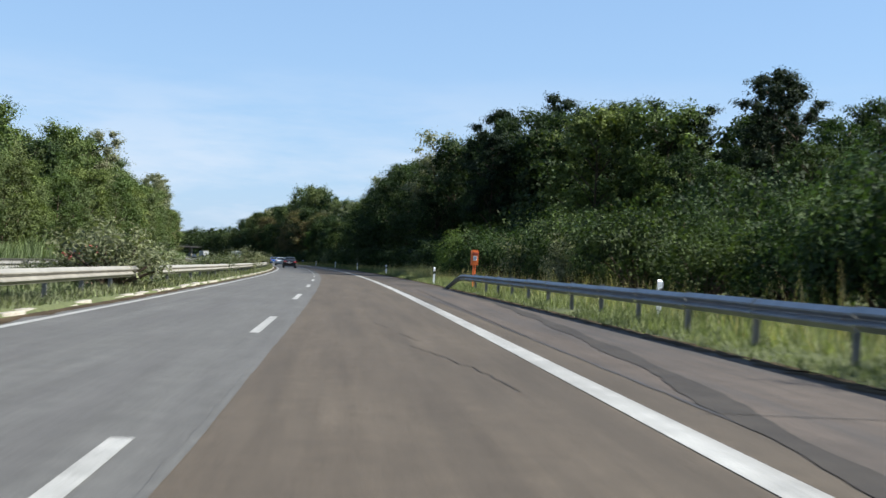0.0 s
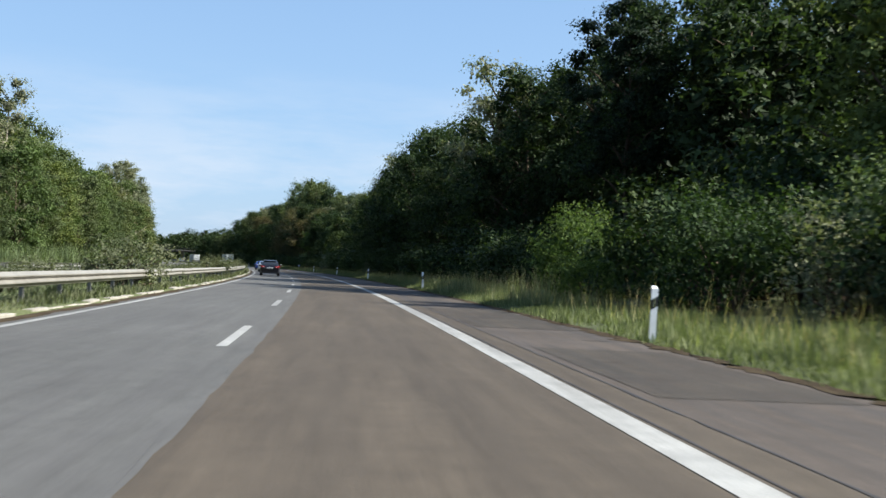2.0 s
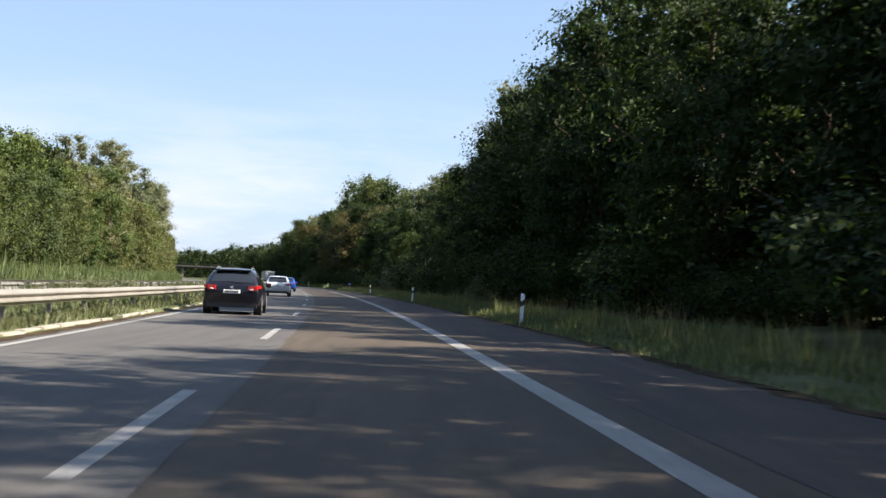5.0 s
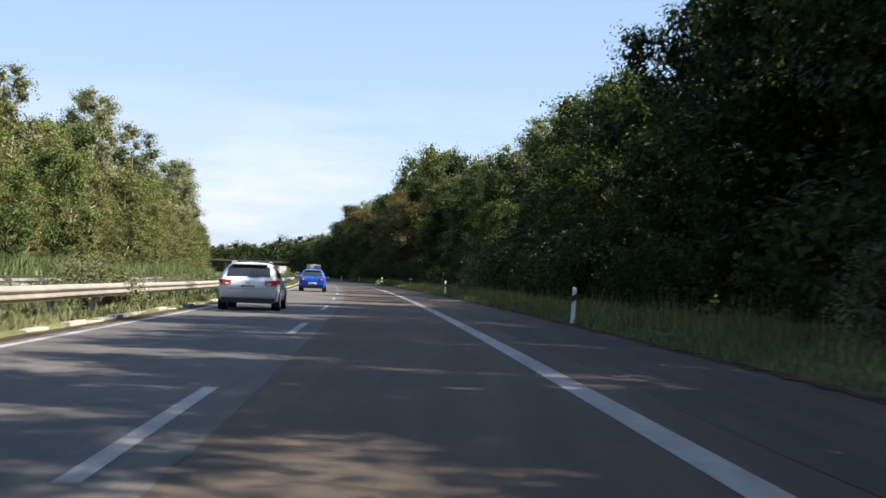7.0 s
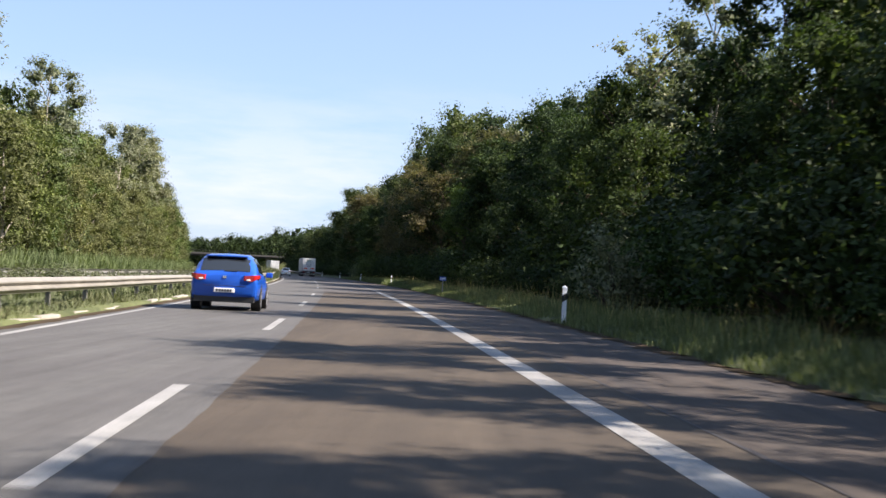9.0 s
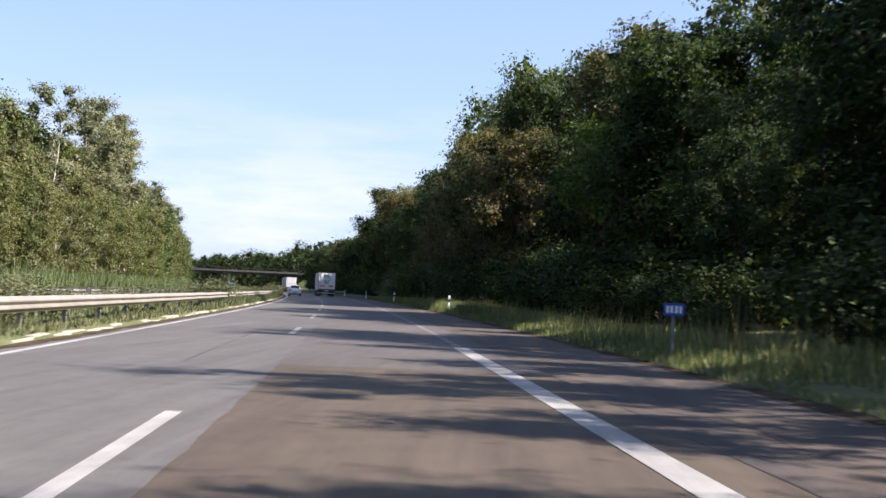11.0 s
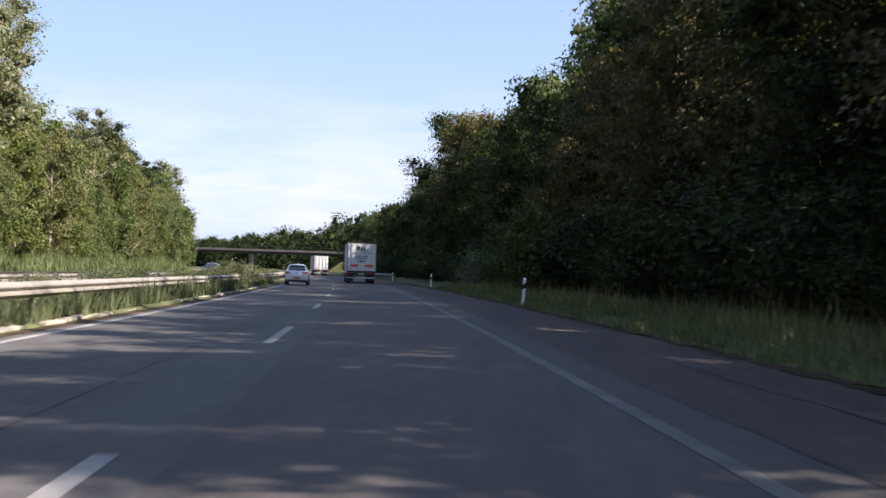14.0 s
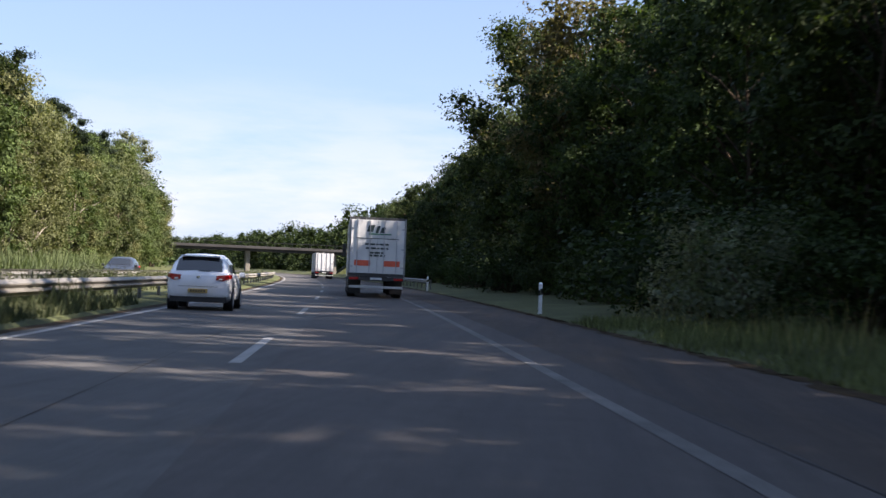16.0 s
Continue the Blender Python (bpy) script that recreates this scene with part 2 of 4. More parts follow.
def tube(bm, points, radii, sides=8, cap=True):
    """A tapering round limb along points."""
    rings = []
    for i, (p, r) in enumerate(zip(points, radii)):
        a = Vector(points[max(i - 1, 0)])
        b = Vector(points[min(i + 1, len(points) - 1)])
        q = (b - a).to_track_quat("Z", "Y")
        rings.append([bm.verts.new(Vector(p) + q @ Vector((r * math.cos(2 * math.pi * k / sides), r * math.sin(2 * math.pi * k / sides), 0))) for k in range(sides)])
    for r0, r1 in zip(rings, rings[1:]):
        for k in range(sides):
            bm.faces.new((r0[k], r0[(k + 1) % sides], r1[(k + 1) % sides], r1[k]))
    if cap:
        bm.faces.new(rings[-1])
        bm.faces.new(rings[0][::-1])
    return bm


# ---------- the road's line ----------
KNOT_S = (-20, 120, 260, 400, 600)
KNOT_K = (0.0436, 0.4356, 0.3322, 0.3411, 0.4253)  # left-hand curvature, 1/km
S = np.arange(-700, 2600, 2.0)
_k = np.interp(S, KNOT_S, KNOT_K) / 1000
_psi = np.concatenate([[0], np.cumsum((_k[1:] + _k[:-1]))])
_psi -= np.interp(0, S, _psi)
_mid = (_psi[1:] + _psi[:-1]) / 2
_x = np.concatenate([[0], np.cumsum(-np.sin(_mid) * 2)])
_y = np.concatenate([[0], np.cumsum(np.cos(_mid) * 2)])
_x -= np.interp(0, S, _x)
_y -= np.interp(0, S, _y)


def heading(s):
    return np.interp(s, S, _psi)


def W(s, lat):
    """Place of the point s metres along the lane line and lat metres to its right."""
    q = np.interp(s, S, _psi)
    return np.interp(s, S, _x) + lat * np.cos(q), np.interp(s, S, _y) + lat * np.sin(q)


def at(s, lat, z=0.0, turn=0.0, scale=(1, 1, 1)):
    """A pose that stands at (s, lat), its y axis along the road."""
    x, y = W(s, lat)
    return pose(x, y, z, 0, 0, math.degrees(heading(s)) + turn) @ Matrix.Diagonal((*scale, 1))


GROUND_LAT = (-1400, -300, -90, -50, -34, -27, -22.5, -21.2, -20.6, -9.9, -9.3, -7, -4.6, -4.05, -3.9, 6.9, 7.15, 7.6, 8.6, 10.5, 14, 22, 50, 120, 400, 1400)
GROUND_Z = (0.9, 0.9, 0.9, 0.9, 0.8, 0.6, 0.3, 0.05, -0.08, -0.08, 0.05, 0.14, 0.1, 0.06, -0.08, -0.08, 0.02, 0.08, 0.14, 0.22, 0.45, 0.7, 0.9, 0.9, 0.9, 0.9)


def ground_z(lat):
    return float(np.interp(lat, GROUND_LAT, GROUND_Z))


def ribbon(name, s0, s1, profile, material, step=4.0, parent=None, label="", wobble=0.0):
    """A strip along the road whose cross-section is the list of (lat, z)."""
    n = max(2, int((s1 - s0) / step) + 1)
    ss = np.linspace(s0, s1, n)
    rng = np.random.default_rng(int(abs(s0) * 7 + abs(profile[0][0]) * 31))
    verts, faces, m = [], [], len(profile)
    for s in ss:
        for j, (lat, z) in enumerate(profile):
            d = rng.normal() * wobble if wobble else 0.0
            x, y = W(s, lat + d)
            verts.append((x, y, z))
    for i in range(n - 1):
        for j in range(m - 1):
            a = i * m + j
            faces.append((a, a + 1, a + m + 1, a + m))
    return raw(name, verts, faces, material, parent, label)


# ---------- ground and road ----------
gs = np.concatenate([np.arange(-600, -40, 40), np.arange(-40, 900, 10), np.arange(900, 2500, 40)])
gv, gf = [], []
for s in gs:
    for lat, z in zip(GROUND_LAT, GROUND_Z):
        x, y = W(s, lat)
        bump = 0.0 if abs(z) == 0.08 else noise.noise(Vector((x * 0.12, y * 0.12, 0))) * (0.06 if abs(lat) < 12 else 0.3)
        gv.append((x, y, z + bump))
gm = len(GROUND_LAT)
for i in range(len(gs) - 1):
    for j in range(gm - 1):
        a = i * gm + j
        gf.append((a, a + 1, a + gm + 1, a + gm))
ground = tagged(raw("ground", gv, gf, SOIL, smooth=True), "grassy soil and woodland floor beside the motorway", "ground", kind="structure")

CHANGE = 322.0  # where the older brown lane ends
road = tagged(new("road"), "two-lane motorway carriageway of grey and brown asphalt", "road", kind="structure")
ribbon("left_lane", -60, 1400, [(-3.95, -0.1), (-3.95, 0.0), (-1.7, 0.0), (0.42, 0.0)], ASPHALT_GREY, 6, road, "smooth light grey asphalt lane")
ribbon("right_lane", -60, CHANGE, [(0.42, 0.0), (2.1, 0.0), (4.42, 0.0)], ASPHALT_BROWN, 6, road, "worn brownish asphalt lane with cracks")
ribbon("right_lane", CHANGE, 1400, [(0.42, 0.0), (2.1, 0.0), (4.42, 0.0)], ASPHALT_NEW, 6, road, "grey-brown asphalt lane")
ribbon("hard_shoulder", -60, 1400, [(4.42, 0.0), (5.6, 0.0), (7.0, 0.0), (7.02, -0.1)], ASPHALT_SHOULDER, 4, road, "rough brown hard shoulder")
ribbon("lane_joint", CHANGE, 1400, [(-0.915, 0.004), (-0.9, 0.004)], ASPHALT_BLACK, 1.5, road, "thin joint in the asphalt", 0.004)
ribbon("shoulder_joint", -60, 1400, [(4.39, 0.004), (4.43, 0.004)], TAR, 0.6, road, "dark crumbling joint", 0.01)
ribbon("edge_line", -60, 330.5, [(3.60, 0.005), (3.90, 0.005)], MARKING, 6, road, "broad white edge line")
ribbon("edge_line", 330.5, 1400, [(3.67, 0.005), (3.84, 0.005)], MARKING_OLD, 6, road, "worn faded edge line")
ribbon("edge_joint", 36, 132, [(3.955, 0.004), (3.985, 0.004)], TAR, 1.5, road, "black joint beside the edge line", 0.004)
ribbon("edge_line", -60, 1400, [(-3.54, 0.005), (-3.39, 0.005)], MARKING, 6, road, "white line beside the median")
for s in [2.18 + 18 * k for k in range(-3, 18)] + [334.6 + 18 * k for k in range(0, 54)]:
    ribbon("lane_dash", s, s + 6.0, [(-0.075, 0.005), (0.075, 0.005)], MARKING, 3, road)


def wandering(name, pts, width, material, label, seed, stray=1.0, jag=0.0):
    """A thin uneven strip on the asphalt through the points (s, lat)."""
    rng = np.random.default_rng(seed)
    a = np.array(pts, float)
    ss = np.arange(a[0, 0], a[-1, 0], 0.35)
    lt = np.interp(ss, a[:, 0], a[:, 1]) + np.cumsum(rng.normal(size=len(ss)) * 0.012) * 0.4 * stray + jag * rng.normal(size=len(ss))
    wd = width * (1 + 0.3 * np.sin(ss * 0.9 + seed) + 0.25 * (rng.random(len(ss)) - 0.5))
    V, F = [], []
    for s, l, w in zip(ss, lt, wd):
        for o in (-w / 2, w / 2):
            x, y = W(s, l + o)
            V.append((x, y, 0.006))
    for k in range(len(ss) - 1):
        F.append((2 * k, 2 * k + 1, 2 * k + 3, 2 * k + 2))
    return raw(name, V, F, material, road, label)


# a broad dark strip slanting over the shoulder, then a narrow seam
wandering("dark_band", [(4, 4.1), (10, 4.53), (14.8, 5.0), (20, 5.32), (28.5, 5.8), (42, 6.4), (60, 6.7)], 0.34, ASPHALT_BLACK, "dark smooth band running slantwise across the shoulder", 3, 0.1)
wandering("dark_band", [(22, 4.43), (38, 4.59), (48, 4.7), (56.5, 4.91), (62, 4.95)], 0.035, ASPHALT_BLACK, "narrow dark seam along the shoulder", 4, 0.3)
ribbon("repair_patch", 69, 77, [(4.6, 0.004), (5.6, 0.004), (6.72, 0.004)], ASPHALT_OLD, 2, road, "dark rectangular repair in the shoulder", 0.02)
ribbon("repair_patch", 84, 97, [(4.5, 0.004), (5.6, 0.004), (6.72, 0.004)], ASPHALT_OLD, 2, road, "darker grey-brown patch of old shoulder asphalt", 0.02)
ribbon("cross_joint", 10.8, 10.83, [(4.25, 0.006), (6.9, 0.006)], TAR, 1, road)
for k, (pts, wide) in enumerate((([(12.2, 2.95), (14.6, 2.8), (17.7, 2.45)], 0.02), ([(16.5, 2.6), (17.6, 2.35), (18.8, 2.3)], 0.018), ([(19.6, 2.5), (20.6, 2.4), (22, 2.2)], 0.016), ([(23.5, 2.1), (24.5, 2.0), (25.6, 1.95)], 0.016), ([(150, 1.2), (156, 1.5), (163, 1.3)], 0.012), ([(346, -2.2), (356, -2.35), (372, -2.1), (395, -2.2)], 0.014), ([(306, 5.6), (313, 5.2), (322, 5.5)], 0.016), ([(372, 5.75), (383.3, 5.8), (391, 5.85), (402, 5.7), (430, 5.8)], 0.03), ([(356, 5.2), (364, 5.5), (370, 5.3)], 0.018), ([(292, 6.2), (301, 5.7), (309, 6.0)], 0.02))):
    wandering("crack", pts, wide * 0.7, ASPHALT_BLACK, "", 20 + k, 2.0, 0.022)
# the grey layer runs out raggedly over the brown one
ribbon("lane_joint", -60, CHANGE, [(0.38, 0.004), (0.45, 0.004)], ASPHALT_GREY, 0.7, road, "ragged edge of the grey asphalt layer", 0.01)
ribbon("dirt_edge", -60, 700, [(6.84, 0.007), (6.93, 0.012), (7.08, 0.03)], DIRT, 0.4, road, "dark soil washed onto the asphalt's edge", 0.09)
ribbon("dirt_edge", -60, 700, [(-4.02, 0.012), (-3.86, 0.007), (-3.72, 0.006)], DIRT, 0.7, road, "dark soil along the median kerb", 0.04)
opposite = tagged(new("opposite_road"), "opposite carriageway of grey asphalt beyond the median", "road", kind="structure")
ribbon("carriageway", -60, 1400, [(-20.6, -0.1), (-20.6, 0.0), (-15, 0.0), (-9.9, 0.0), (-9.9, -0.1)], ASPHALT_GREY, 8, opposite)
ribbon("edge_line", -60, 1400, [(-10.45, 0.005), (-10.3, 0.005)], MARKING, 8, opposite)
ribbon("edge_line", -60, 1400, [(-18.15, 0.005), (-17.85, 0.005)], MARKING, 8, opposite)


# ---------- trees ----------
def blades(centres, normals, sizes, aspect, rng, three=False):
    """Diamond or three-cornered leaves: vertices and faces."""
    n = len(centres)
    nn = normals / np.linalg.norm(normals, axis=1)[:, None]
    r = rng.normal(size=(n, 3))
    u = np.cross(nn, r)
    u /= np.linalg.norm(u, axis=1)[:, None] + 1e-9
    v = np.cross(nn, u)
    su, sv = sizes[:, None] * u, sizes[:, None] * aspect * v
    bend = nn * (sizes * 0.25)[:, None]
    if three:
        p = np.stack([centres - su * 1.1, centres + su * 0.8 - sv * 1.15 + bend, centres + su * 0.6 + sv * 1.25], 1).reshape(-1, 3)
        return p.tolist(), np.arange(n * 3).reshape(n, 3).tolist()
    p = np.stack([centres - su, centres - sv * 1.0 + bend, centres + su, centres + sv + bend], 1).reshape(-1, 3)
    f = np.arange(n * 4).reshape(n, 4)
    return p.tolist(), f.tolist()


def lobed_crown(rng, lobes, n, leaf, flat=1.0, three=True, inner_size=(1.6, 2.8)):
    """Leaves in small sprays on the upper shells of many overlapping lobes (x, y, z, r)."""
    L = np.array(lobes)
    w = L[:, 3] ** 2
    per = 15
    m = max(8, n // per)
    pick = rng.choice(len(L), size=int(m * 2.2), p=w / w.sum())
    d = rng.normal(size=(len(pick), 3))
    d[:, 2] = np.where(rng.random(len(pick)) < 0.75, np.abs(d[:, 2]), d[:, 2])
    d /= np.linalg.norm(d, axis=1)[:, None]
    lump = np.array([1.0 + 0.6 * noise.noise(Vector((a * 2.1 + k * 3.3, b * 2.1, c * 2.1))) for k, (a, b, c) in zip(pick, d)])
    rad = L[pick, 3] * lump * (0.6 + 0.52 * rng.random(len(pick)) ** 0.7)
    off = d * rad[:, None]
    off[:, 2] *= flat
    c = L[pick, :3] + off
    keep = np.ones(len(c), bool)
    for x, y, z, r in lobes:
        q = (c - np.array((x, y, z))) / np.array((1, 1, flat))
        keep &= (np.linalg.norm(q, axis=1) > r * 0.5)
    c, d = c[keep][:m], d[keep][:m]
    # each spray: leaves scattered round a drooping twig
    reach = leaf * (2.2 + 2.4 * rng.random(len(c)))
    spread = np.clip(rng.normal(size=(len(c), per, 3)), -1.5, 1.5) * reach[:, None, None] * np.array((1.0, 1.0, 0.55))
    along = rng.uniform(-0.4, 1.0, (len(c), per, 1)) * (d * np.array((1.0, 1.0, 0.6)))[:, None, :] * (reach * 1.5)[:, None, None]
    c = (c[:, None, :] + spread + along).reshape(-1, 3)
    tilt = np.repeat(d * 0.7 + rng.normal(size=d.shape) * 0.35, per, axis=0)
    nrm = tilt + rng.normal(size=tilt.shape) * 0.4
    nrm[:, 2] += 0.45
    size = leaf * (0.55 + 0.9 * rng.random(len(c)))
    # the shaded inner foliage, in larger sprays
    m = max(60, n // 3)
    pick = rng.choice(len(L), size=m, p=w / w.sum())
    e = rng.normal(size=(m, 3))
    e /= np.linalg.norm(e, axis=1)[:, None]
    inner = L[pick, :3] * np.array((0.93, 0.93, 1.0)) + (1 - 0.93) * np.array((*L[:, :2].mean(0), 0)) + e * (L[pick, 3] * 0.72 * rng.random(m) ** 0.6)[:, None]
    c = np.concatenate([c, inner])
    nrm = np.concatenate([nrm, rng.normal(size=(m, 3))])
    size = np.concatenate([size, leaf * rng.uniform(*inner_size, m)])
    return blades(c, nrm, size, 0.6, rng, three)


def build_tree(kind, seed, H, R, base, leaves, leaf, mat, bark, trunk_r=0.22, lobes_n=26, pine=False, label=""):
    """A tree at the origin: Empty > trunk with limbs, crown of many leaves."""
    rng = np.random.default_rng(seed)
    tree = tagged(new(kind), label, "tree")
    bm = bmesh.new()
    lean = rng.normal(size=2) * 0.02
    pts = [(lean[0] * z + 0.12 * math.sin(z * 0.7 + seed), lean[1] * z + 0.1 * math.cos(z * 0.5 + seed), z) for z in np.linspace(-0.3, H * 0.9, 9)]
    tube(bm, pts, [trunk_r * (1.25 if i == 0 else 1 - 0.85 * i / 8) for i in range(9)], 8)
    lobes = []
    for i in range(lobes_n):
        f = (i + 0.5) / lobes_n
        if pine:
            z = base + (H - base) * (0.15 + 0.85 * f)
            prof = 0.45 + 0.55 * math.sin(math.pi * min(1, 0.25 + 0.75 * f))
            r = R * (0.15 + 0.13 * rng.random())
        else:
            z = base + (H - base) * f ** 0.9
            prof = math.sin(math.pi * (0.16 + 0.74 * f)) ** 0.7
            r = R * (0.16 + 0.22 * rng.random() ** 1.3)
        a = i * 2.4 + rng.random() * 1.2
        q = R * prof * (0.3 + 0.72 * rng.random() ** 0.8)
        x, y = q * math.cos(a), q * math.sin(a)
        lobes.append((x, y, z, r))
        if i % 2 == 0:
            z0 = max(base * 0.75, z - q * 0.7 - 0.4)
            k = z0 / (H * 0.9)
            p0 = (lean[0] * z0, lean[1] * z0, z0)
            p1 = ((p0[0] + x) / 2, (p0[1] + y) / 2, z0 + (z - z0) * 0.62)
            tube(bm, [p0, p1, (x, y, z)], [trunk_r * (0.5 - 0.35 * k), trunk_r * 0.26, trunk_r * 0.08], 5)
    part("trunk", bm, bark, tree, smooth=True)
    v, f = lobed_crown(rng, lobes, leaves, leaf, 0.42 if pine else 0.7)
    raw("crown", v, f, mat, tree)
    return tree


PROTO = {}


def plant(key, builder, m):
    """The first of a kind is built where it stands, the others are copies with shared meshes."""
    if key not in PROTO:
        PROTO[key] = builder()
        PROTO[key].matrix_basis = m
        return PROTO[key]
    src = PROTO[key]
    keep = src.scale.copy()
    src.scale = (1, 1, 1)
    c = copy_thing(src, m)
    src.scale = keep
    return c


KINDS = {
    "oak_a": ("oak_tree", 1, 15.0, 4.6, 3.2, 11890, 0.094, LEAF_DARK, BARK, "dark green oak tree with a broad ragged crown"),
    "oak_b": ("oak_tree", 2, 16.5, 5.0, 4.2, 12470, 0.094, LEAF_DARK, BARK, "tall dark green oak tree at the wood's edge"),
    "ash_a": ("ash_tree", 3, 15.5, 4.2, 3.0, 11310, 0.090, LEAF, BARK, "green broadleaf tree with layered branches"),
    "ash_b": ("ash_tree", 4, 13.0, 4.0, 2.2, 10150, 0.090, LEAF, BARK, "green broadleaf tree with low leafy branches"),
    "bronze_a": ("bronze_tree", 5, 15.0, 4.5, 2.6, 9425, 0.090, LEAF_BROWN, BARK, "broadleaf tree with bronze-green thinning leaves"),
    "acacia_a": ("acacia_tree", 11, 15.0, 3.9, 6.0, 4200, 0.088, LEAF_PALE, BARK, "tall pale grey-green tree with an airy crown"),
    "birch_a": ("birch_tree", 6, 17.0, 3.0, 3.0, 7540, 0.094, LEAF_PALE, BARK_PALE, "tall pale sunlit birch tree with a loose crown"),
    "birch_b": ("birch_tree", 7, 14.0, 3.8, 1.2, 9570, 0.098, LEAF_BIRCH, BARK_PALE, "yellow-green birch tree with leaves to the ground"),
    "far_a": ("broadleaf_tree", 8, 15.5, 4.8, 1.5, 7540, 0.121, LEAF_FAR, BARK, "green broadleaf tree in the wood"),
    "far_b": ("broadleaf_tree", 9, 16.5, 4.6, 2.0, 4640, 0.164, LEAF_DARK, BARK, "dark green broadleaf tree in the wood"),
    # stands in shade; its sunlit look is put into the lime leaf colour
    "lime_a": ("lime_tree", 12, 8.2, 1.9, 4.4, 3600, 0.07, LEAF_LIME, BARK, "slender tree at the wood's edge, sunlight painted as lime green"),
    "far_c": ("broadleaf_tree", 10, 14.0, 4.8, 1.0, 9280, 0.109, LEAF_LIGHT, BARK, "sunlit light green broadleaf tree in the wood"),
}


def tree(key, s, lat, height=None, turn=0.0, wide=1.0):
    kind, seed, H, R, base, n, leaf, mat, bark, label = KINDS[key]
    k = (height or H) / H
    m = at(s, lat, ground_z(lat) - 0.1, turn, (k * wide, k * wide, k))
    return plant(key, lambda: build_tree(kind, seed, H, R, base, n, leaf, mat, bark, 0.3 if key == "acacia_a" else 0.2, 24 if key == "acacia_a" else 30 if key == "birch_a" else 44, False, label), m)


def pine(s, lat, height=19.0, turn=0.0):
    k = height / 18.0
    return plant("pine", lambda: build_tree("pine_tree", 21, 18.0, 3.6, 6.5, 12000, 0.085, NEEDLE, BARK, 0.24, 40, True, "dark pine tree with flat needle clumps"), at(s, lat, ground_z(lat) - 0.1, turn, (k, k, k)))


def build_bush(seed, H, R, n, leaf, mat, label, three=True):
    rng = np.random.default_rng(seed)
    b = tagged(new("bush"), label, "bush")
    bm = bmesh.new()
    lobes = []
    for i in range(18):
        a, q = i * 2.4, R * (0.25 + 0.55 * rng.random())
        z = H * (0.12 + 0.72 * rng.random()) * (1.12 - 0.4 * q / R)
        x, y = q * math.cos(a), q * math.sin(a)
        lobes.append((x, y, z, R * (0.3 + 0.14 * rng.random())))
        tube(bm, [(x * 0.1, y * 0.1, -0.2), (x * 0.5, y * 0.5, z * 0.55), (x, y, z)], [0.05, 0.035, 0.012], 5)
    part("stem", bm, BARK, b)
    v, f = lobed_crown(rng, lobes, n, leaf, 0.95, three, (1.2, 2.0))
    raw("foliage", v, f, mat, b)
    return b


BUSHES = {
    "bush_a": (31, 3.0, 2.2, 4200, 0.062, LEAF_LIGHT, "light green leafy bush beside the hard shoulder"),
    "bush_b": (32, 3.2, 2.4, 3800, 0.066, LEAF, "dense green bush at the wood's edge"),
    "bush_c": (33, 2.4, 2.2, 3400, 0.062, LEAF_DARK, "low bush under the trees, shade put into its dark leaves"),
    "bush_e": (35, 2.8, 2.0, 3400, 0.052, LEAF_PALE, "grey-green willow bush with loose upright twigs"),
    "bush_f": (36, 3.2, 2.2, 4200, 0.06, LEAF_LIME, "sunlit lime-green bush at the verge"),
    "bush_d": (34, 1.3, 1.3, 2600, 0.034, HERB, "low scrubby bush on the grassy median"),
}


def bush(key, s, lat, height=None, turn=0.0, wide=1.0):
    seed, H, R, n, leaf, mat, label = BUSHES[key]
    k = (height or H) / H
    return plant(key, lambda: build_bush(seed, H, R, n, leaf, mat, label, key != "bush_f"), at(s, lat, ground_z(lat) - 0.05, turn, (k * wide, k * wide, k)))


rt = random.Random(5)
TOP_S = (95, 116, 145, 165, 188, 205, 223, 241, 260, 281, 290, 318, 347, 365, 382, 395, 424, 454, 480, 530, 565, 600, 700)
TOP_H = (14, 13.8, 13.0, 12.6, 14.8, 13.4, 13.2, 11.9, 10.9, 10.9, 10.9, 10.8, 9.8, 11.4, 13.4, 14.4, 14.2, 13.2, 11.8, 14, 15, 13.5, 13)


OPEN = ((127, 142), (190.8, 193), (381, 391))  # clearings that let the sun onto the whole road
LOW = ((298, 304), (315, 327), (338, 346))  # low growth, the sun reaches the lanes


def within(s, zones, before, after):
    return any(a - before < s < b - after for a, b in zones)


def top(s):
    return float(np.interp(s, TOP_S, TOP_H))


# the wood on the right: set back before s = 95, close to the shoulder after it
for key, s, lat, h in (("oak_a", 70, 34, 10.2), ("ash_a", 77, 31, 10.0), ("oak_b", 83, 36, 11.8), ("ash_a", 90, 38, 11.6), ("oak_a", 97, 33, 12.2), ("ash_b", 62, 33, 8.0), ("oak_a", 55, 34, 8.6), ("ash_b", 68, 26, 7.4), ("ash_b", 78, 24, 7.0), ("oak_a", 88, 25, 8.6), ("ash_b", 59, 25, 6.0), ("ash_a", 95, 24, 9.0)):
    tree(key, s, lat, h, s * 37)
for s, lat, h in ((90, 31, 14.6), (84, 30.5, 13.4), (98, 28, 13.0), (116.5, 26.5, 15.2), (131, 24.5, 17.6)):
    pine(s, lat, h, s * 7)
# far_c: light leaf colour stands in for sun on the crowns
for key, s, lat, h in (("oak_b", 101, 24.5, 13.4), ("oak_a", 118.5, 22.5, 14.6), ("oak_b", 124, 25.5, 15.0), ("far_c", 97.5, 25.5, 12.4), ("far_c", 100, 21.0, 12.4), ("far_b", 119, 27, 14.5), ("ash_a", 121, 17.0, 12.4)):
    tree(key, s, lat, h, s * 31)
pine(126, 17.0, 15.6, 50)
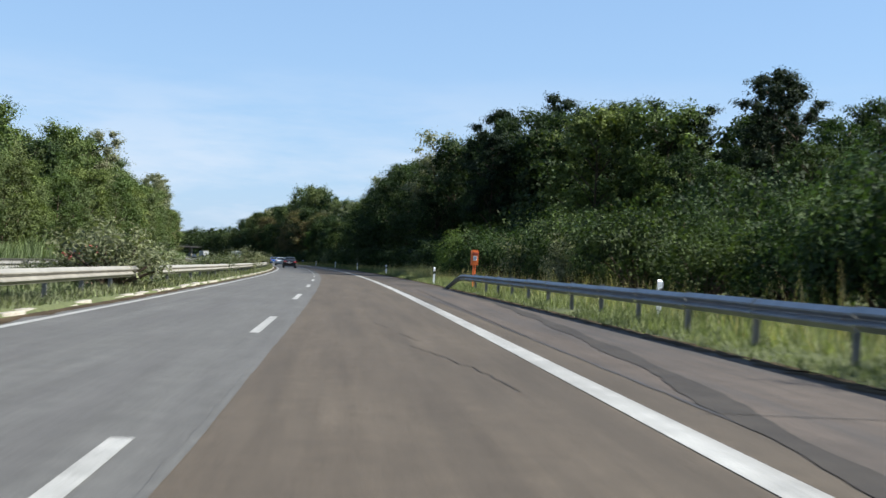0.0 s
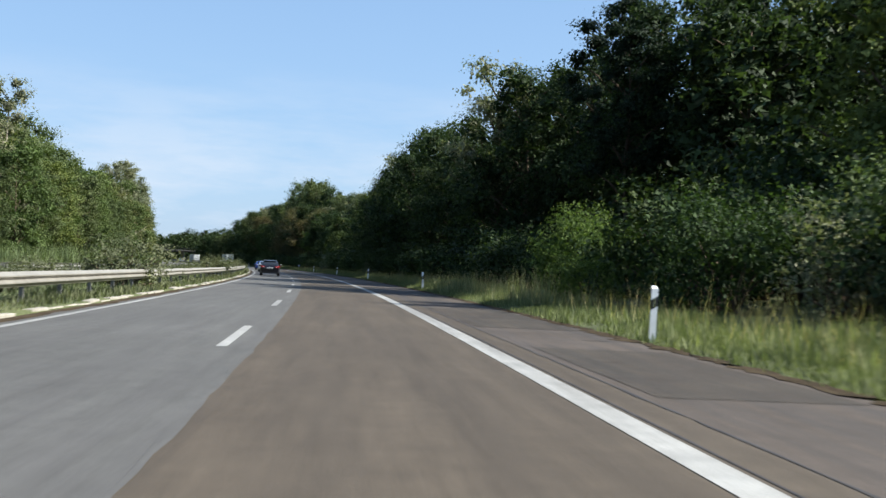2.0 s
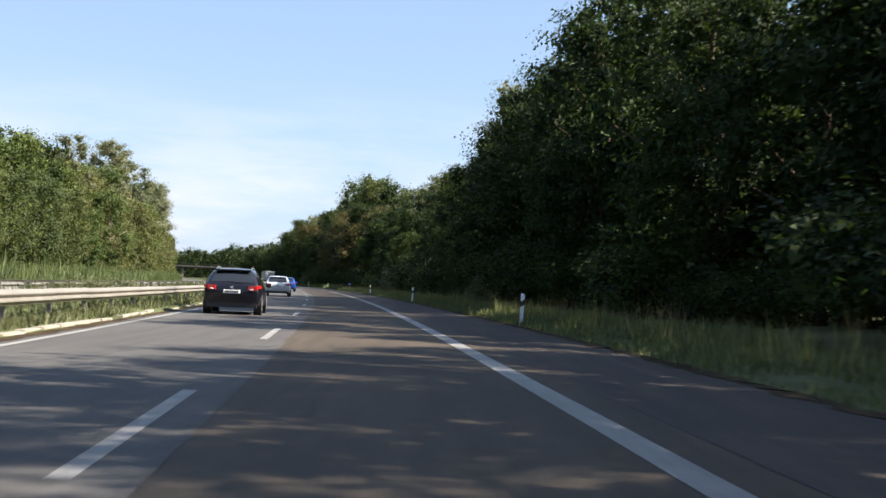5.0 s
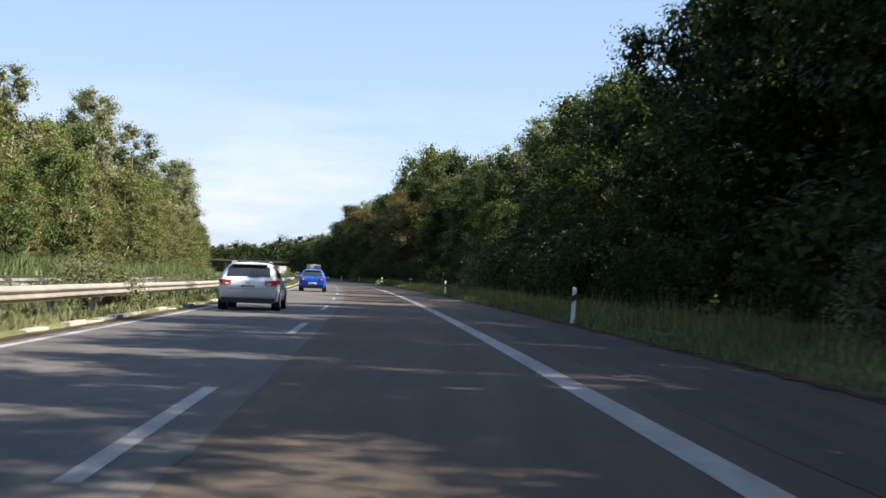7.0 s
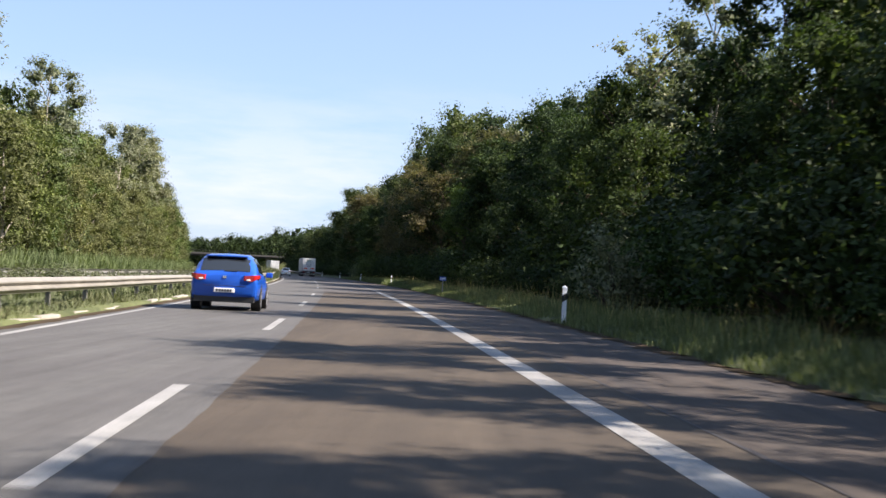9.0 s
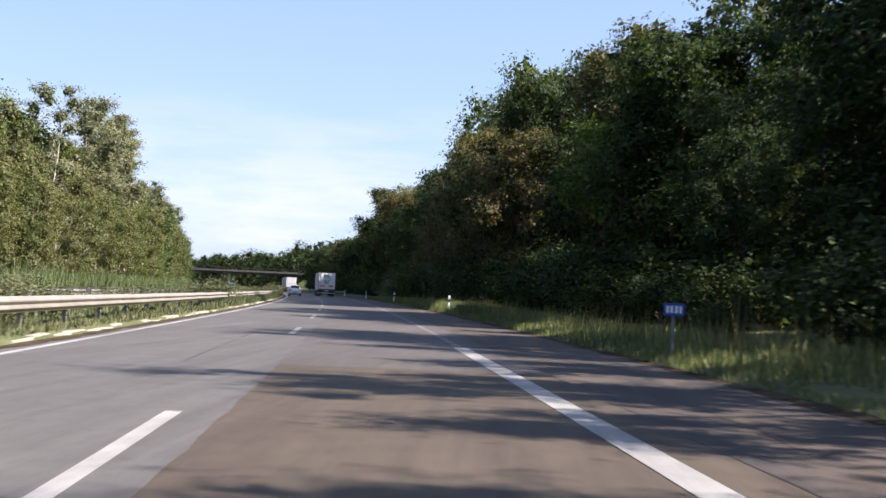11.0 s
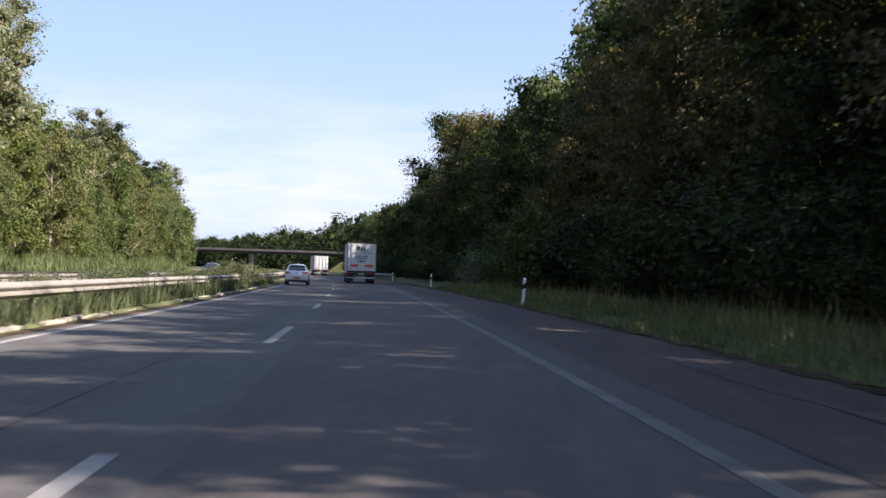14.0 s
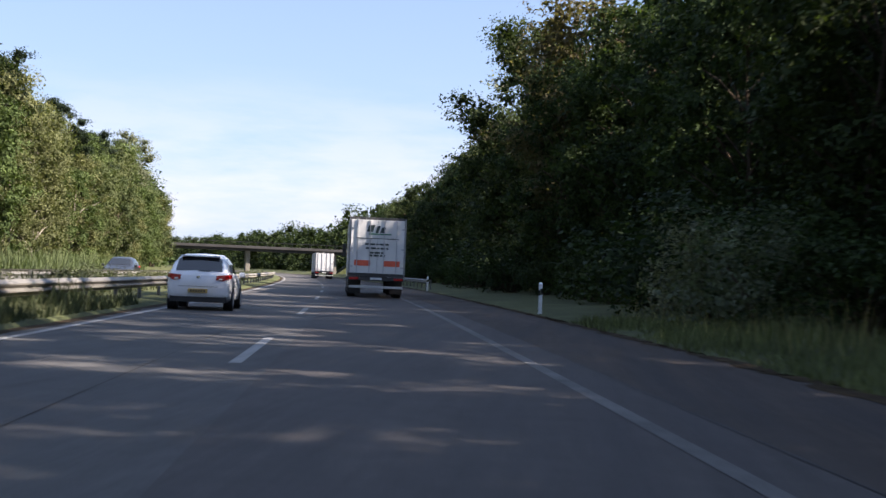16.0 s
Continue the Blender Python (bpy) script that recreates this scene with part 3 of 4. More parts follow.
pine(119, 15.8, 12.8, 150)
# some oaks and ashes here are added to cast shade on the road
for key, s, lat, h in (("acacia_a", 151, 14.4, 15.6), ("acacia_a", 236, 16.0, 15.8), ("birch_a", 290, 17.0, 13.6), ("birch_a", 304, 17.0, 14.2), ("acacia_a", 316, 17.0, 13.8), ("birch_a", 371, 17.0, 14.4), ("bronze_a", 364, 15.0, 13.4), ("bronze_a", 411, 15.4, 14.2), ("bronze_a", 425, 15.8, 15.6), ("bronze_a", 437, 15.6, 15.6), ("oak_b", 395, 14.6, 15.6), ("acacia_a", 556, 18.8, 20.6), ("oak_a", 335, 15.6, 12.0), ("ash_a", 356, 17.6, 12.0), ("oak_a", 354, 15.2, 11.6), ("ash_a", 362, 15.2, 12.6), ("oak_b", 369, 15.0, 12.8), ("oak_a", 203, 15.2, 15.6), ("ash_a", 212, 14.4, 12.4), ("oak_b", 221, 15.0, 14.2), ("oak_a", 231, 14.8, 14.2), ("ash_a", 242, 15.0, 12.4), ("oak_b", 452, 15.2, 13.4), ("bronze_a", 519, 14.6, 16.4), ("oak_b", 540, 14.2, 18.4), ("lime_a", 357.5, 11.8, 8.2)):
    tree(key, s, lat, h, s * 29)
for s in (104, 112, 120, 128, 137, 146):
    tree("far_b" if s % 3 else "far_a", s, 33 + (s * 7) % 6, 13.5 + (s % 4) * 0.5, s * 13)
s = 121.0
while s < 520:
    edge = float(np.interp(s, (125, 145, 170, 200), (18, 16.5, 15.3, 13.7)))
    lat = edge + rt.uniform(-0.9, 2.6)
    h = (top(s) + rt.uniform(-3.4, 0.9)) * (lat - 1.5) / 13.1
    key = rt.choice(["oak_a", "oak_b", "ash_a", "ash_b", "oak_b"])
    if 362 < s < 470:
        key = rt.choice(["bronze_a", "bronze_a", "oak_a", "ash_a"])
    if s < 160:
        h = min(h, 14.6)
    if within(s, LOW, 3.5, 0.5):
        h = min(h, 8.3)
    if not within(s, OPEN, 3.5, 0.5):
        tree(key, s, lat, h, rt.uniform(0, 360), rt.uniform(0.85, 1.08))
    s += rt.uniform(4.2, 6.2)
s = 104.0
while s < 520:
    lat = float(np.interp(s, (170, 200), (21.5, 18.5))) + rt.uniform(-1.2, 2)
    if not 102 < s < 114:
        tree(rt.choice(["far_a", "far_b", "far_b"]), s, lat, (top(s) + rt.uniform(-2.2, 0.4)) * (lat - 1.5) / 18.5 * (0.4 if within(s, OPEN, 4.5, 1.0) else 0.85 if within(s, LOW, 4.5, 1.0) else 1), rt.uniform(0, 360), 1.15)
    s += rt.uniform(4.6, 6.6)
# taller crowns deeper in the wood; extra height near s = 420-470 added to shade road and rail
s = 326.0
while s < 690:
    h = float(np.interp(s, (326, 370, 400, 420, 470, 500, 540, 560, 600, 650, 690), (16.0, 17.4, 20, 23.5, 26, 20.5, 20.5, 23, 23.5, 20, 18)))
    if not within(s, OPEN + LOW, 8, 1) and not (398 < s < 436 and rt.random() < 0.45):
        tree(rt.choice(["far_b", "far_a", "far_b"]), s, (23.5 if s < 540 else 26.5) + rt.uniform(-1.5, 2.0), h * rt.uniform(0.92, 1.04), rt.uniform(0, 360), 0.8)
    s += rt.uniform(6, 8.5)
s = 522.0
while s < 700:
    tree(rt.choice(["far_a", "far_b", "far_b"]), s, 15 + rt.uniform(-1, 3), top(s) - rt.uniform(0.5, 2.5), rt.uniform(0, 360))
    s += rt.uniform(5, 7)
# the sunlit wood on the left
LEFT_S = (60, 110, 144, 187, 240, 309, 350, 393, 430, 478, 501, 522, 545, 566, 600, 640, 667, 710)
LEFT_H = (10, 12, 13.6, 15.6, 14.5, 15.0, 16.5, 17, 15.5, 17.0, 17.0, 14.5, 15.5, 18.0, 17.0, 17.0, 19.0, 20)
s = 66.0
while s < 700:
    kinds = ["far_a", "far_c", "far_a", "far_c"] if s < 300 else ["birch_b", "birch_b", "far_c", "far_a", "birch_b"]
    tree(rt.choice(kinds), s, -25.6 + rt.uniform(-1.5, 0.8), float(np.interp(s, LEFT_S, LEFT_H)) * rt.uniform(0.5, 0.74), rt.uniform(0, 360))
    s += rt.uniform(5.5, 7.5)
s = 80.0
while s < 700:
    kinds = ["far_a", "far_b", "far_c", "far_a"] if s < 300 else ["birch_b", "far_c", "far_b", "birch_b"]
    tree(rt.choice(kinds), s, -30.5 + rt.uniform(-1.5, 1.5), float(np.interp(s, LEFT_S, LEFT_H)) * rt.uniform(0.82, 1.02), rt.uniform(0, 360), 0.95)
    s += rt.uniform(6, 8.5)
for s, lat, h in ((188, -28, 16.9), (312, -29, 17.5), (352, -28.5, 20.8), (358, -30, 21), (392, -28.5, 21.2), (442, -28, 19.9), (470, -28.5, 22.6), (478, -28, 22.9), (489, -28, 22.6), (500, -29, 23.4), (507, -30, 23.0), (546, -28, 18.2), (667, -28, 21.5)):
    tree("birch_a", s, lat, h, s * 17)
for s, lat, h in ((100, -31, 14.5), (107, -30, 14.8), (567, -29, 18.6), (600, -29.5, 18.2), (624, -29, 17.2), (631, -29.5, 17.6)):
    pine(s, lat, h, s * 19)


def far_wood(name, lat_a, lat_b, s0, s1, count, hs, mat, seed, label, leaves=420, leaf=0.5):
    """A distant wood that nobody could count: many crowns of leaf clumps in one mesh."""
    rng = np.random.default_rng(seed)
    V, F = [], []
    for _ in range(count):
        s, lat, h = rng.uniform(s0, s1), rng.uniform(lat_a, lat_b), rng.uniform(*hs)
        x, y = W(s, lat)
        R = rng.uniform(3.5, 5.5)
        lobes = []
        for i in range(16):
            f = (i + 0.5) / 16
            q = R * math.sin(math.pi * (0.2 + 0.7 * f)) * rng.uniform(0.2, 0.85)
            a = i * 2.4 + rng.random()
            lobes.append((x + q * math.cos(a), y + q * math.sin(a), 0.8 + h * f, R * rng.uniform(0.22, 0.36)))
        v, f = lobed_crown(rng, lobes, leaves, leaf, 0.8, True, (1.4, 2.4))
        k = len(V)
        V.extend(v)
        F.extend([[a + k for a in g] for g in f])
    return tagged(raw(name, V, F, mat), label, "woodland", kind="stuff")


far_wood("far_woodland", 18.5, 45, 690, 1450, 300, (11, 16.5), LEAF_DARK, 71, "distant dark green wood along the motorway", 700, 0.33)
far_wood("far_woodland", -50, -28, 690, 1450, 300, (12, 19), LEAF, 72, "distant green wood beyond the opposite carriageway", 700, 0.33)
# inner crowns, added to keep sky light out from behind the first trees
far_wood("far_woodland", 25, 42, 112, 700, 150, (9, 12.5), LEAF_DARK, 73, "wood interior behind the first trees, painted shade-dark")
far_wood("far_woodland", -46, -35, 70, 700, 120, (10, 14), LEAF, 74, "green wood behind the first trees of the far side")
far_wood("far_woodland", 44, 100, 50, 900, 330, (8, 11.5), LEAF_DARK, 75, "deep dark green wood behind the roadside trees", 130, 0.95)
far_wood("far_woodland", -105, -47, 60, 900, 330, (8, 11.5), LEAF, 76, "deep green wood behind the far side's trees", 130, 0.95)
# sunlit scrub on the right before the wood comes close
s = 14.0
while s < 91:
    if not 46 < s < 49:
        key, h = rt.choice([("bush_a", 2.4), ("bush_b", 3.0), ("bush_b", 2.0), ("bush_b", 3.6), ("bush_e", 2.4), ("bush_c", 2.6)])
        bush(key, s, 12.6 + rt.uniform(-0.9, 1.8), h * rt.uniform(0.7, 1.3), rt.uniform(0, 360), rt.uniform(0.62, 0.92))
    s += rt.uniform(3.4, 6.8)
s = 16.0
while s < 92:
    bush(rt.choice(["bush_b", "bush_b", "bush_a", "bush_c"]), s, 15.4 + rt.uniform(-0.8, 0.9), min(rt.uniform(2.2, 4.4), 2.8 + 0.02 * s), rt.uniform(0, 360), rt.uniform(0.75, 1.0))
    s += rt.uniform(4.0, 6.0)
s = 20.0
while s < 108:
    bush(rt.choice(["bush_b", "bush_c", "bush_c"]), s, 18 + rt.uniform(-1.4, 3), min(rt.uniform(2.8, 5.6), 3.4 + 0.02 * s), rt.uniform(0, 360), rt.uniform(0.7, 1.0))
    s += rt.uniform(4.5, 7.5)
# undergrowth of the wood, its shade partly put into the dark leaf colour
s = 108.0
while s < 690:
    key = "bush_c" if s < 150 else rt.choice(["bush_c", "bush_c", "bush_b"])
    lat, h = float(np.interp(s, (165, 200), (13.4, 12.0))) + rt.uniform(-0.9, 1.2), rt.uniform(1.6, 3.6)
    if 296 < s < 352:
        key, h = "bush_c", h * 0.65
    bush(key, s, lat, h, rt.uniform(0, 360), rt.uniform(0.9, 1.3))
    s += rt.uniform(3.4, 6.5)
s = 112.0
while s < 560:
    bush("bush_c", s, float(np.interp(s, (165, 200), (18.0, 16.4))) + rt.uniform(-0.8, 1.0), rt.uniform(3.0, 4.5), rt.uniform(0, 360), 1.4)
    s += rt.uniform(6.0, 8.5)
for key, s, lat, h, w in (("bush_f", 111.5, 11.6, 4.3, 0.62), ("bush_f", 109.6, 12.4, 3.3, 0.8), ("bush_f", 104.4, 11.0, 1.9, 1.2), ("bush_b", 98.0, 12.6, 4.2, 0.9), ("bush_b", 94.0, 12.8, 3.9, 0.9), ("bush_e", 290, 10.2, 3.0, 0.8), ("bush_a", 455, 10.4, 4.5, 0.8), ("bush_e", 472, 9.9, 2.8, 0.9), ("bush_e", 477, 10.2, 3.0, 1.0), ("bush_e", 215, 10.2, 2.2, 0.8)):
    bush(key, s, lat, h, s * 11, w)
for s, lat, h in ((40, -5.4, 1.9), (41.5, -5.9, 1.6), (75, -5.6, 1.3), (103, -5.5, 1.7), (150, -5.6, 1.5), (228, -5.6, 1.3), (330, -6.2, 1.2), (371, -5.5, 1.4), (455, -5.2, 1.3), (459, -5.3, 1.2), (464, -5.2, 1.3)):
    bush("bush_d", s, lat, h, rt.uniform(0, 360))
s = 30.0
while s < 560:
    bush("bush_d", s, -7.4 + rt.uniform(-0.8, 0.6), rt.uniform(0.6, 0.95), rt.uniform(0, 360), 1.5)
    s += rt.uniform(5, 12)


# ---------- grass ----------
def grass(name, lat_a, lat_b, s0, s1, n, h0, h1, mat, seed, label, width=0.022):
    rng = np.random.default_rng(seed)
    ss = rng.uniform(s0, s1, n)
    lt = lat_a + (lat_b - lat_a) * rng.random(n)
    clump = np.array([noise.noise(Vector((a * 0.24, b * 0.7, seed))) for a, b in zip(ss, lt)])
    ss, lt, clump = ss[clump > -0.5], lt[clump > -0.5], clump[clump > -0.5]
    x, y = W(ss, lt)
    z = np.interp(lt, GROUND_LAT, GROUND_Z) - 0.03
    h = rng.uniform(h0, h1, len(ss)) * (1 + 1.1 * clump)
    a = rng.uniform(0, 2 * np.pi, len(ss))
    b = rng.uniform(0, 2 * np.pi, len(ss))
    w = width * rng.uniform(0.7, 1.5, len(ss))
    bend = h * rng.uniform(0.1, 0.5, len(ss))
    dx, dy = np.cos(a) * w, np.sin(a) * w
    bx, by = np.cos(b) * bend, np.sin(b) * bend
    V = np.stack([np.stack([x - dx, y - dy, z], 1), np.stack([x + dx, y + dy, z], 1), np.stack([x + bx, y + by, z + h], 1)], 1).reshape(-1, 3)
    F = np.arange(len(V)).reshape(-1, 3)
    return tagged(raw(name, V.tolist(), F.tolist(), mat), label, "grass", kind="stuff")


grass("verge_grass", 7.0, 8.4, 12, 480, 90000, 0.08, 0.26, GRASS, 81, "short green roadside grass on the verge", 0.015)
grass("verge_grass", 8.0, 10.8, 12, 480, 90000, 0.12, 0.42, GRASS, 82, "tall green grass below the bushes", 0.015)
grass("verge_grass", -9.3, -4.15, 12, 480, 80000, 0.05, 0.18, GRASS, 83, "patchy grass on the median", 0.018)
grass("verge_stalks", 8.0, 10.8, 12, 480, 9000, 0.4, 0.95, GRASS_DRY, 84, "dry seed stalks on the verge", 0.007)
grass("verge_stalks", 7.6, 10.4, 98, 145, 2600, 0.5, 1.05, GRASS_DRY, 88, "pale tall seed stalks in the sunlit verge", 0.008)
grass("verge_grass", 7.2, 9.4, 372, 400, 9000, 0.25, 0.6, GRASS, 89, "tall sunlit grass at the shoulder's edge", 0.014)
grass("median_weeds", -5.4, -4.2, 12, 480, 40000, 0.06, 0.26, HERB, 85, "olive weeds along the median kerb", 0.022)
grass("median_weeds", -5.5, -4.15, 365, 480, 16000, 0.2, 0.55, HERB, 90, "tall dull green weeds before the median rail", 0.02)
grass("median_weeds", -9.2, -6.0, 30, 620, 50000, 0.2, 0.6, HERB, 86, "tall weeds between the guard rails", 0.025)
grass("far_verge_weeds", -25.5, -21.0, 30, 620, 52000, 0.5, 1.5, GRASS, 87, "green tall weeds beyond the opposite carriageway", 0.05)

# ---------- guard rails ----------
WAVE = ((0.0, 0.0), (0.015, 0.018), (0.085, 0.075), (0.085, 0.1), (0.015, 0.145), (0.015, 0.165), (0.085, 0.21), (0.085, 0.235), (0.015, 0.292), (0.0, 0.31))


def beam_mesh(name, length, side, mat):
    V, F = [], []
    n = len(WAVE)
    for y in (0.0, length):
        for t in (0.0, -0.006):
            for o, z in WAVE:
                V.append((side * (o + t), y, z - 0.31))
    for k in range(n - 1):
        F += [(k, k + 1, 2 * n + k + 1, 2 * n + k), (n + k, 3 * n + k, 3 * n + k + 1, n + k + 1)]
    F += [(0, 2 * n, 3 * n, n), (n - 1, 2 * n - 1, 4 * n - 1, 3 * n - 1)]
    me = bpy.data.meshes.new(name)
    me.from_pydata(V, [], F)
    me.materials.append(mat)
    return me


def post_mesh(top):
    bm = bmesh.new()
    box(bm, -0.05, 0.05, -0.006, 0.006, -0.2, top)
    box(bm, -0.05, -0.04, -0.03, 0.03, -0.2, top)
    box(bm, 0.04, 0.05, -0.03, 0.03, -0.2, top)
    me = bpy.data.meshes.new("post")
    bm.to_mesh(me)
    bm.free()
    me.materials.append(ZINC_DULL)
    return me


def guard_rail(s0, s1, lat, top, side, mat, label, gaps=(), drift=0.0, drop=0.0):
    rail = tagged(new("guard_rail"), label, "guard rail")
    line, crest = lat, top
    beam, post = beam_mesh("beam", 4.02, side, mat), post_mesh(top - 0.05)
    spacer = bmesh.new()
    box(spacer, -0.06, 0.06, -0.05, 0.05, -0.2, -0.04)
    block = bpy.data.meshes.new("spacer")
    spacer.to_mesh(block)
    spacer.free()
    block.materials.append(ZINC_DULL)
    s = s0
    while s < s1 - 0.1:
        if not any(a <= s < b for a, b in gaps):
            rng = noise.noise(Vector((s * 0.21, line, 0)))
            f = (s - s0) / (s1 - s0)
            lat, top = line + drift * f, crest - drop * f
            o = new("beam", beam)
            o.parent, o.matrix_basis = rail, at(s, lat, top + ground_z(lat) * 0 + 0.012 * rng)
            o = new("post", post)
            o.parent, o.matrix_basis = rail, at(s + 0.3, lat - side * 0.12, 0.0, rng * 4)
            o = new("spacer", block)
            o.parent, o.matrix_basis = rail, at(s + 0.3, lat - side * 0.05, top)
        s += 4.0
    return rail


guard_rail(-20, 620, -4.75, 0.74, 1, RAIL_PALE, "weathered double-wave steel guard rail along the median", ((38, 42),))
guard_rail(-20, 620, -9.0, 0.78, -1, ZINC_DULL, "weathered steel guard rail on the far side of the median")
right_rail = guard_rail(-20, 64, 7.8, 0.9, -1, ZINC, "grey steel guard rail beside the hard shoulder", (), -0.42, 0.13)
# its sloped end
V, F = [], []
for k in range(7):
    f = k / 6
    x, y = W(64 + 5.2 * f, 7.38 - 0.5 * f)
    q = heading(64 + 5.2 * f)
    for o, z in WAVE:
        V.append((x - o * math.cos(q), y - o * math.sin(q), 0.77 - 0.31 - 0.72 * max(0.0, (f - 0.2) / 0.8) ** 1.1 + z * (1 - 0.35 * f)))
for k in range(6):
    for j in range(len(WAVE) - 1):
        a = k * len(WAVE) + j
        F.append((a, a + 1, a + len(WAVE) + 1, a + len(WAVE)))
raw("end_terminal", V, F, ZINC, right_rail, "beam bent down into the ground")
guard_rail(540, 640, 7.6, 0.82, -1, ZINC_DULL, "steel guard rail beside the hard shoulder before the bridge")


# ---------- delineator posts, phone pillar, sign ----------
def build_delineator():
    d = tagged(new("delineator_post"), "white plastic delineator post with black slanted band on the verge", "road post", "posts along the verge")
    bm = bmesh.new()
    prof = ((-0.06, -0.05), (0.06, -0.05), (0.035, 0.05), (-0.035, 0.05))
    lo = [bm.verts.new((x, y, -0.2)) for x, y in prof]
    hi = [bm.verts.new((x, y, 0.99 + (0.05 if y > 0 else 0.0))) for x, y in prof]
    for k in range(4):
        bm.faces.new((lo[k], lo[(k + 1) % 4], hi[(k + 1) % 4], hi[k]))
    bm.faces.new(hi)
    bm.faces.new(lo[::-1])
    part("body", bm, WHITE_PLASTIC, d)
    bm = bmesh.new()
    for f in ((-0.063, 0.62, 0.063, 0.70),):
        q = [bm.verts.new(v) for v in ((-0.061, -0.053, 0.60), (0.061, -0.053, 0.68), (0.061, -0.053, 0.86), (-0.061, -0.053, 0.78))]
        p = [bm.verts.new((v.co.x * 0.6, 0.053, v.co.z)) for v in q]
        bm.faces.new(q)
        bm.faces.new(p[::-1])
        for k in range(4):
            bm.faces.new((q[k], p[k], p[(k + 1) % 4], q[(k + 1) % 4]))
    part("band", bm, BLACK, d, "black slanted band")
    bm = bmesh.new()
    box(bm, -0.022, 0.022, -0.058, -0.05, 0.66, 0.82, 0.003)
    part("reflector", bm, CHROME, d, "small grey reflector")
    return d


for s, lat, tilt in ((-20, 7.9, 0), (30, 8.5, 2), (79.9, 7.2, 1), (131.6, 7.3, -2), (180.8, 7.2, 1), (230.2, 7.15, 2), (282.7, 7.2, 0), (380.5, 7.45, 2), (435.6, 7.3, 3), (487, 7.3, 0), (538, 7.3, 0)):
    plant("delineator", build_delineator, at(s, lat, 0.0) @ pose(0, 0, 0, 0, tilt, 0))

sos = tagged(new("emergency_phone"), "orange roadside emergency phone pillar behind the guard rail", "emergency phone")
sos.matrix_basis = at(64.2, 7.85, 0.2) @ Matrix.Diagonal((0.86, 1, 1, 1))
for x in (-0.055, 0.055):
    bm = bmesh.new()
    box(bm, x - 0.03, x + 0.03, -0.045, 0.045, -0.5, 1.06, 0.01)
    part("column", bm, ORANGE, sos)
bm = bmesh.new()
half = [(-0.2, 1.04), (0.2, 1.04), (0.2, 1.62)] + [(0.2 - 0.07 + 0.07 * math.cos(a), 1.68 + 0.1 * math.sin(a)) for a in (0.3, 0.8, 1.3)] + [(-0.2 + 0.07 - 0.07 * math.cos(a), 1.68 + 0.1 * math.sin(a)) for a in (1.3, 0.8, 0.3)] + [(-0.2, 1.62)]
ra = [bm.verts.new((x, -0.15 if z < 1.6 else -0.19, z)) for x, z in half]
rb = [bm.verts.new((x, 0.15, z)) for x, z in half]
for k in range(len(half)):
    bm.faces.new((ra[k], ra[(k + 1) % len(half)], rb[(k + 1) % len(half)], rb[k]))
bm.faces.new(ra[::-1])
bm.faces.new(rb)
bmesh.ops.recalc_face_normals(bm, faces=bm.faces)
part("housing", bm, ORANGE, sos)
# no hollow: a proud slab with the recess's shade put into its colour
bm = bmesh.new()
box(bm, -0.14, 0.16, -0.205, -0.148, 1.52, 1.66, 0.01)
part("recess", bm, plain("shaded orange", (0.2, 0.03, 0.01), 0.6), sos, "speaking recess, its shade painted dark orange")
bm = bmesh.new()
box(bm, -0.10, 0.12, -0.2, -0.148, 1.26, 1.49, 0.008)
panel = part("panel", bm, plain("pale panel", (0.55, 0.52, 0.47), 0.5), sos, "pale square panel")
bm = bmesh.new()
bmesh.ops.create_circle(bm, cap_ends=True, radius=0.075, segments=20, matrix=Matrix.Translation((0.02, -0.204, 1.385)) @ Matrix.Rotation(radians(90), 4, "X"))
part("disc", bm, plain("grey-blue disc", (0.2, 0.25, 0.35), 0.5), panel, "round grey-blue emblem")

km = tagged(new("kilometre_sign"), "small blue kilometre sign on a thin post in the verge", "road sign")
km.matrix_basis = at(327.3, 7.5, 0.0)
bm = bmesh.new()
tube(bm, [(0, 0, -0.3), (0, 0, 0.95)], [0.03, 0.03], 8)
part("post", bm, ZINC, km)
bm = bmesh.new()
box(bm, -0.2, 0.2, -0.045, -0.032, 0.9, 1.14, 0.01)
plate = part("plate", bm, BLUE_SIGN, km)
for k, (a, b) in enumerate(((-0.15, -0.1), (-0.07, -0.02), (0.02, 0.07), (0.1, 0.15))):
    bm = bmesh.new()
    box(bm, a, b, -0.05, -0.0455, 0.95, 1.09)
    part("bar", bm, WHITE_PLASTIC, plate)

# ---------- kerb stones ----------
kerb = tagged(new("median_kerb"), "broken row of pale kerb stones along the median", "kerb", kind="structure")
bm = bmesh.new()
box(bm, -0.1, 0.1, 0.0, 1.44, -0.15, 0.0, 0.025)
stone_mesh = bpy.data.meshes.new("kerb_stone")
bm.to_mesh(stone_mesh)
bm.free()
stone_mesh.materials.append(KERB)
rk = random.Random(9)
s = 14.0
while s < 464:
    if rk.random() > 0.15:
        o = new("kerb_stone", stone_mesh)
        o.parent, o.matrix_basis = kerb, at(s, -4.12 + rk.uniform(-0.02, 0.02), 0.07 + rk.uniform(-0.03, 0.02)) @ pose(0, 0, 0, rk.uniform(-0.8, 0.8), rk.uniform(-5, 5), rk.uniform(-1.5, 1.5))
    s += 1.5

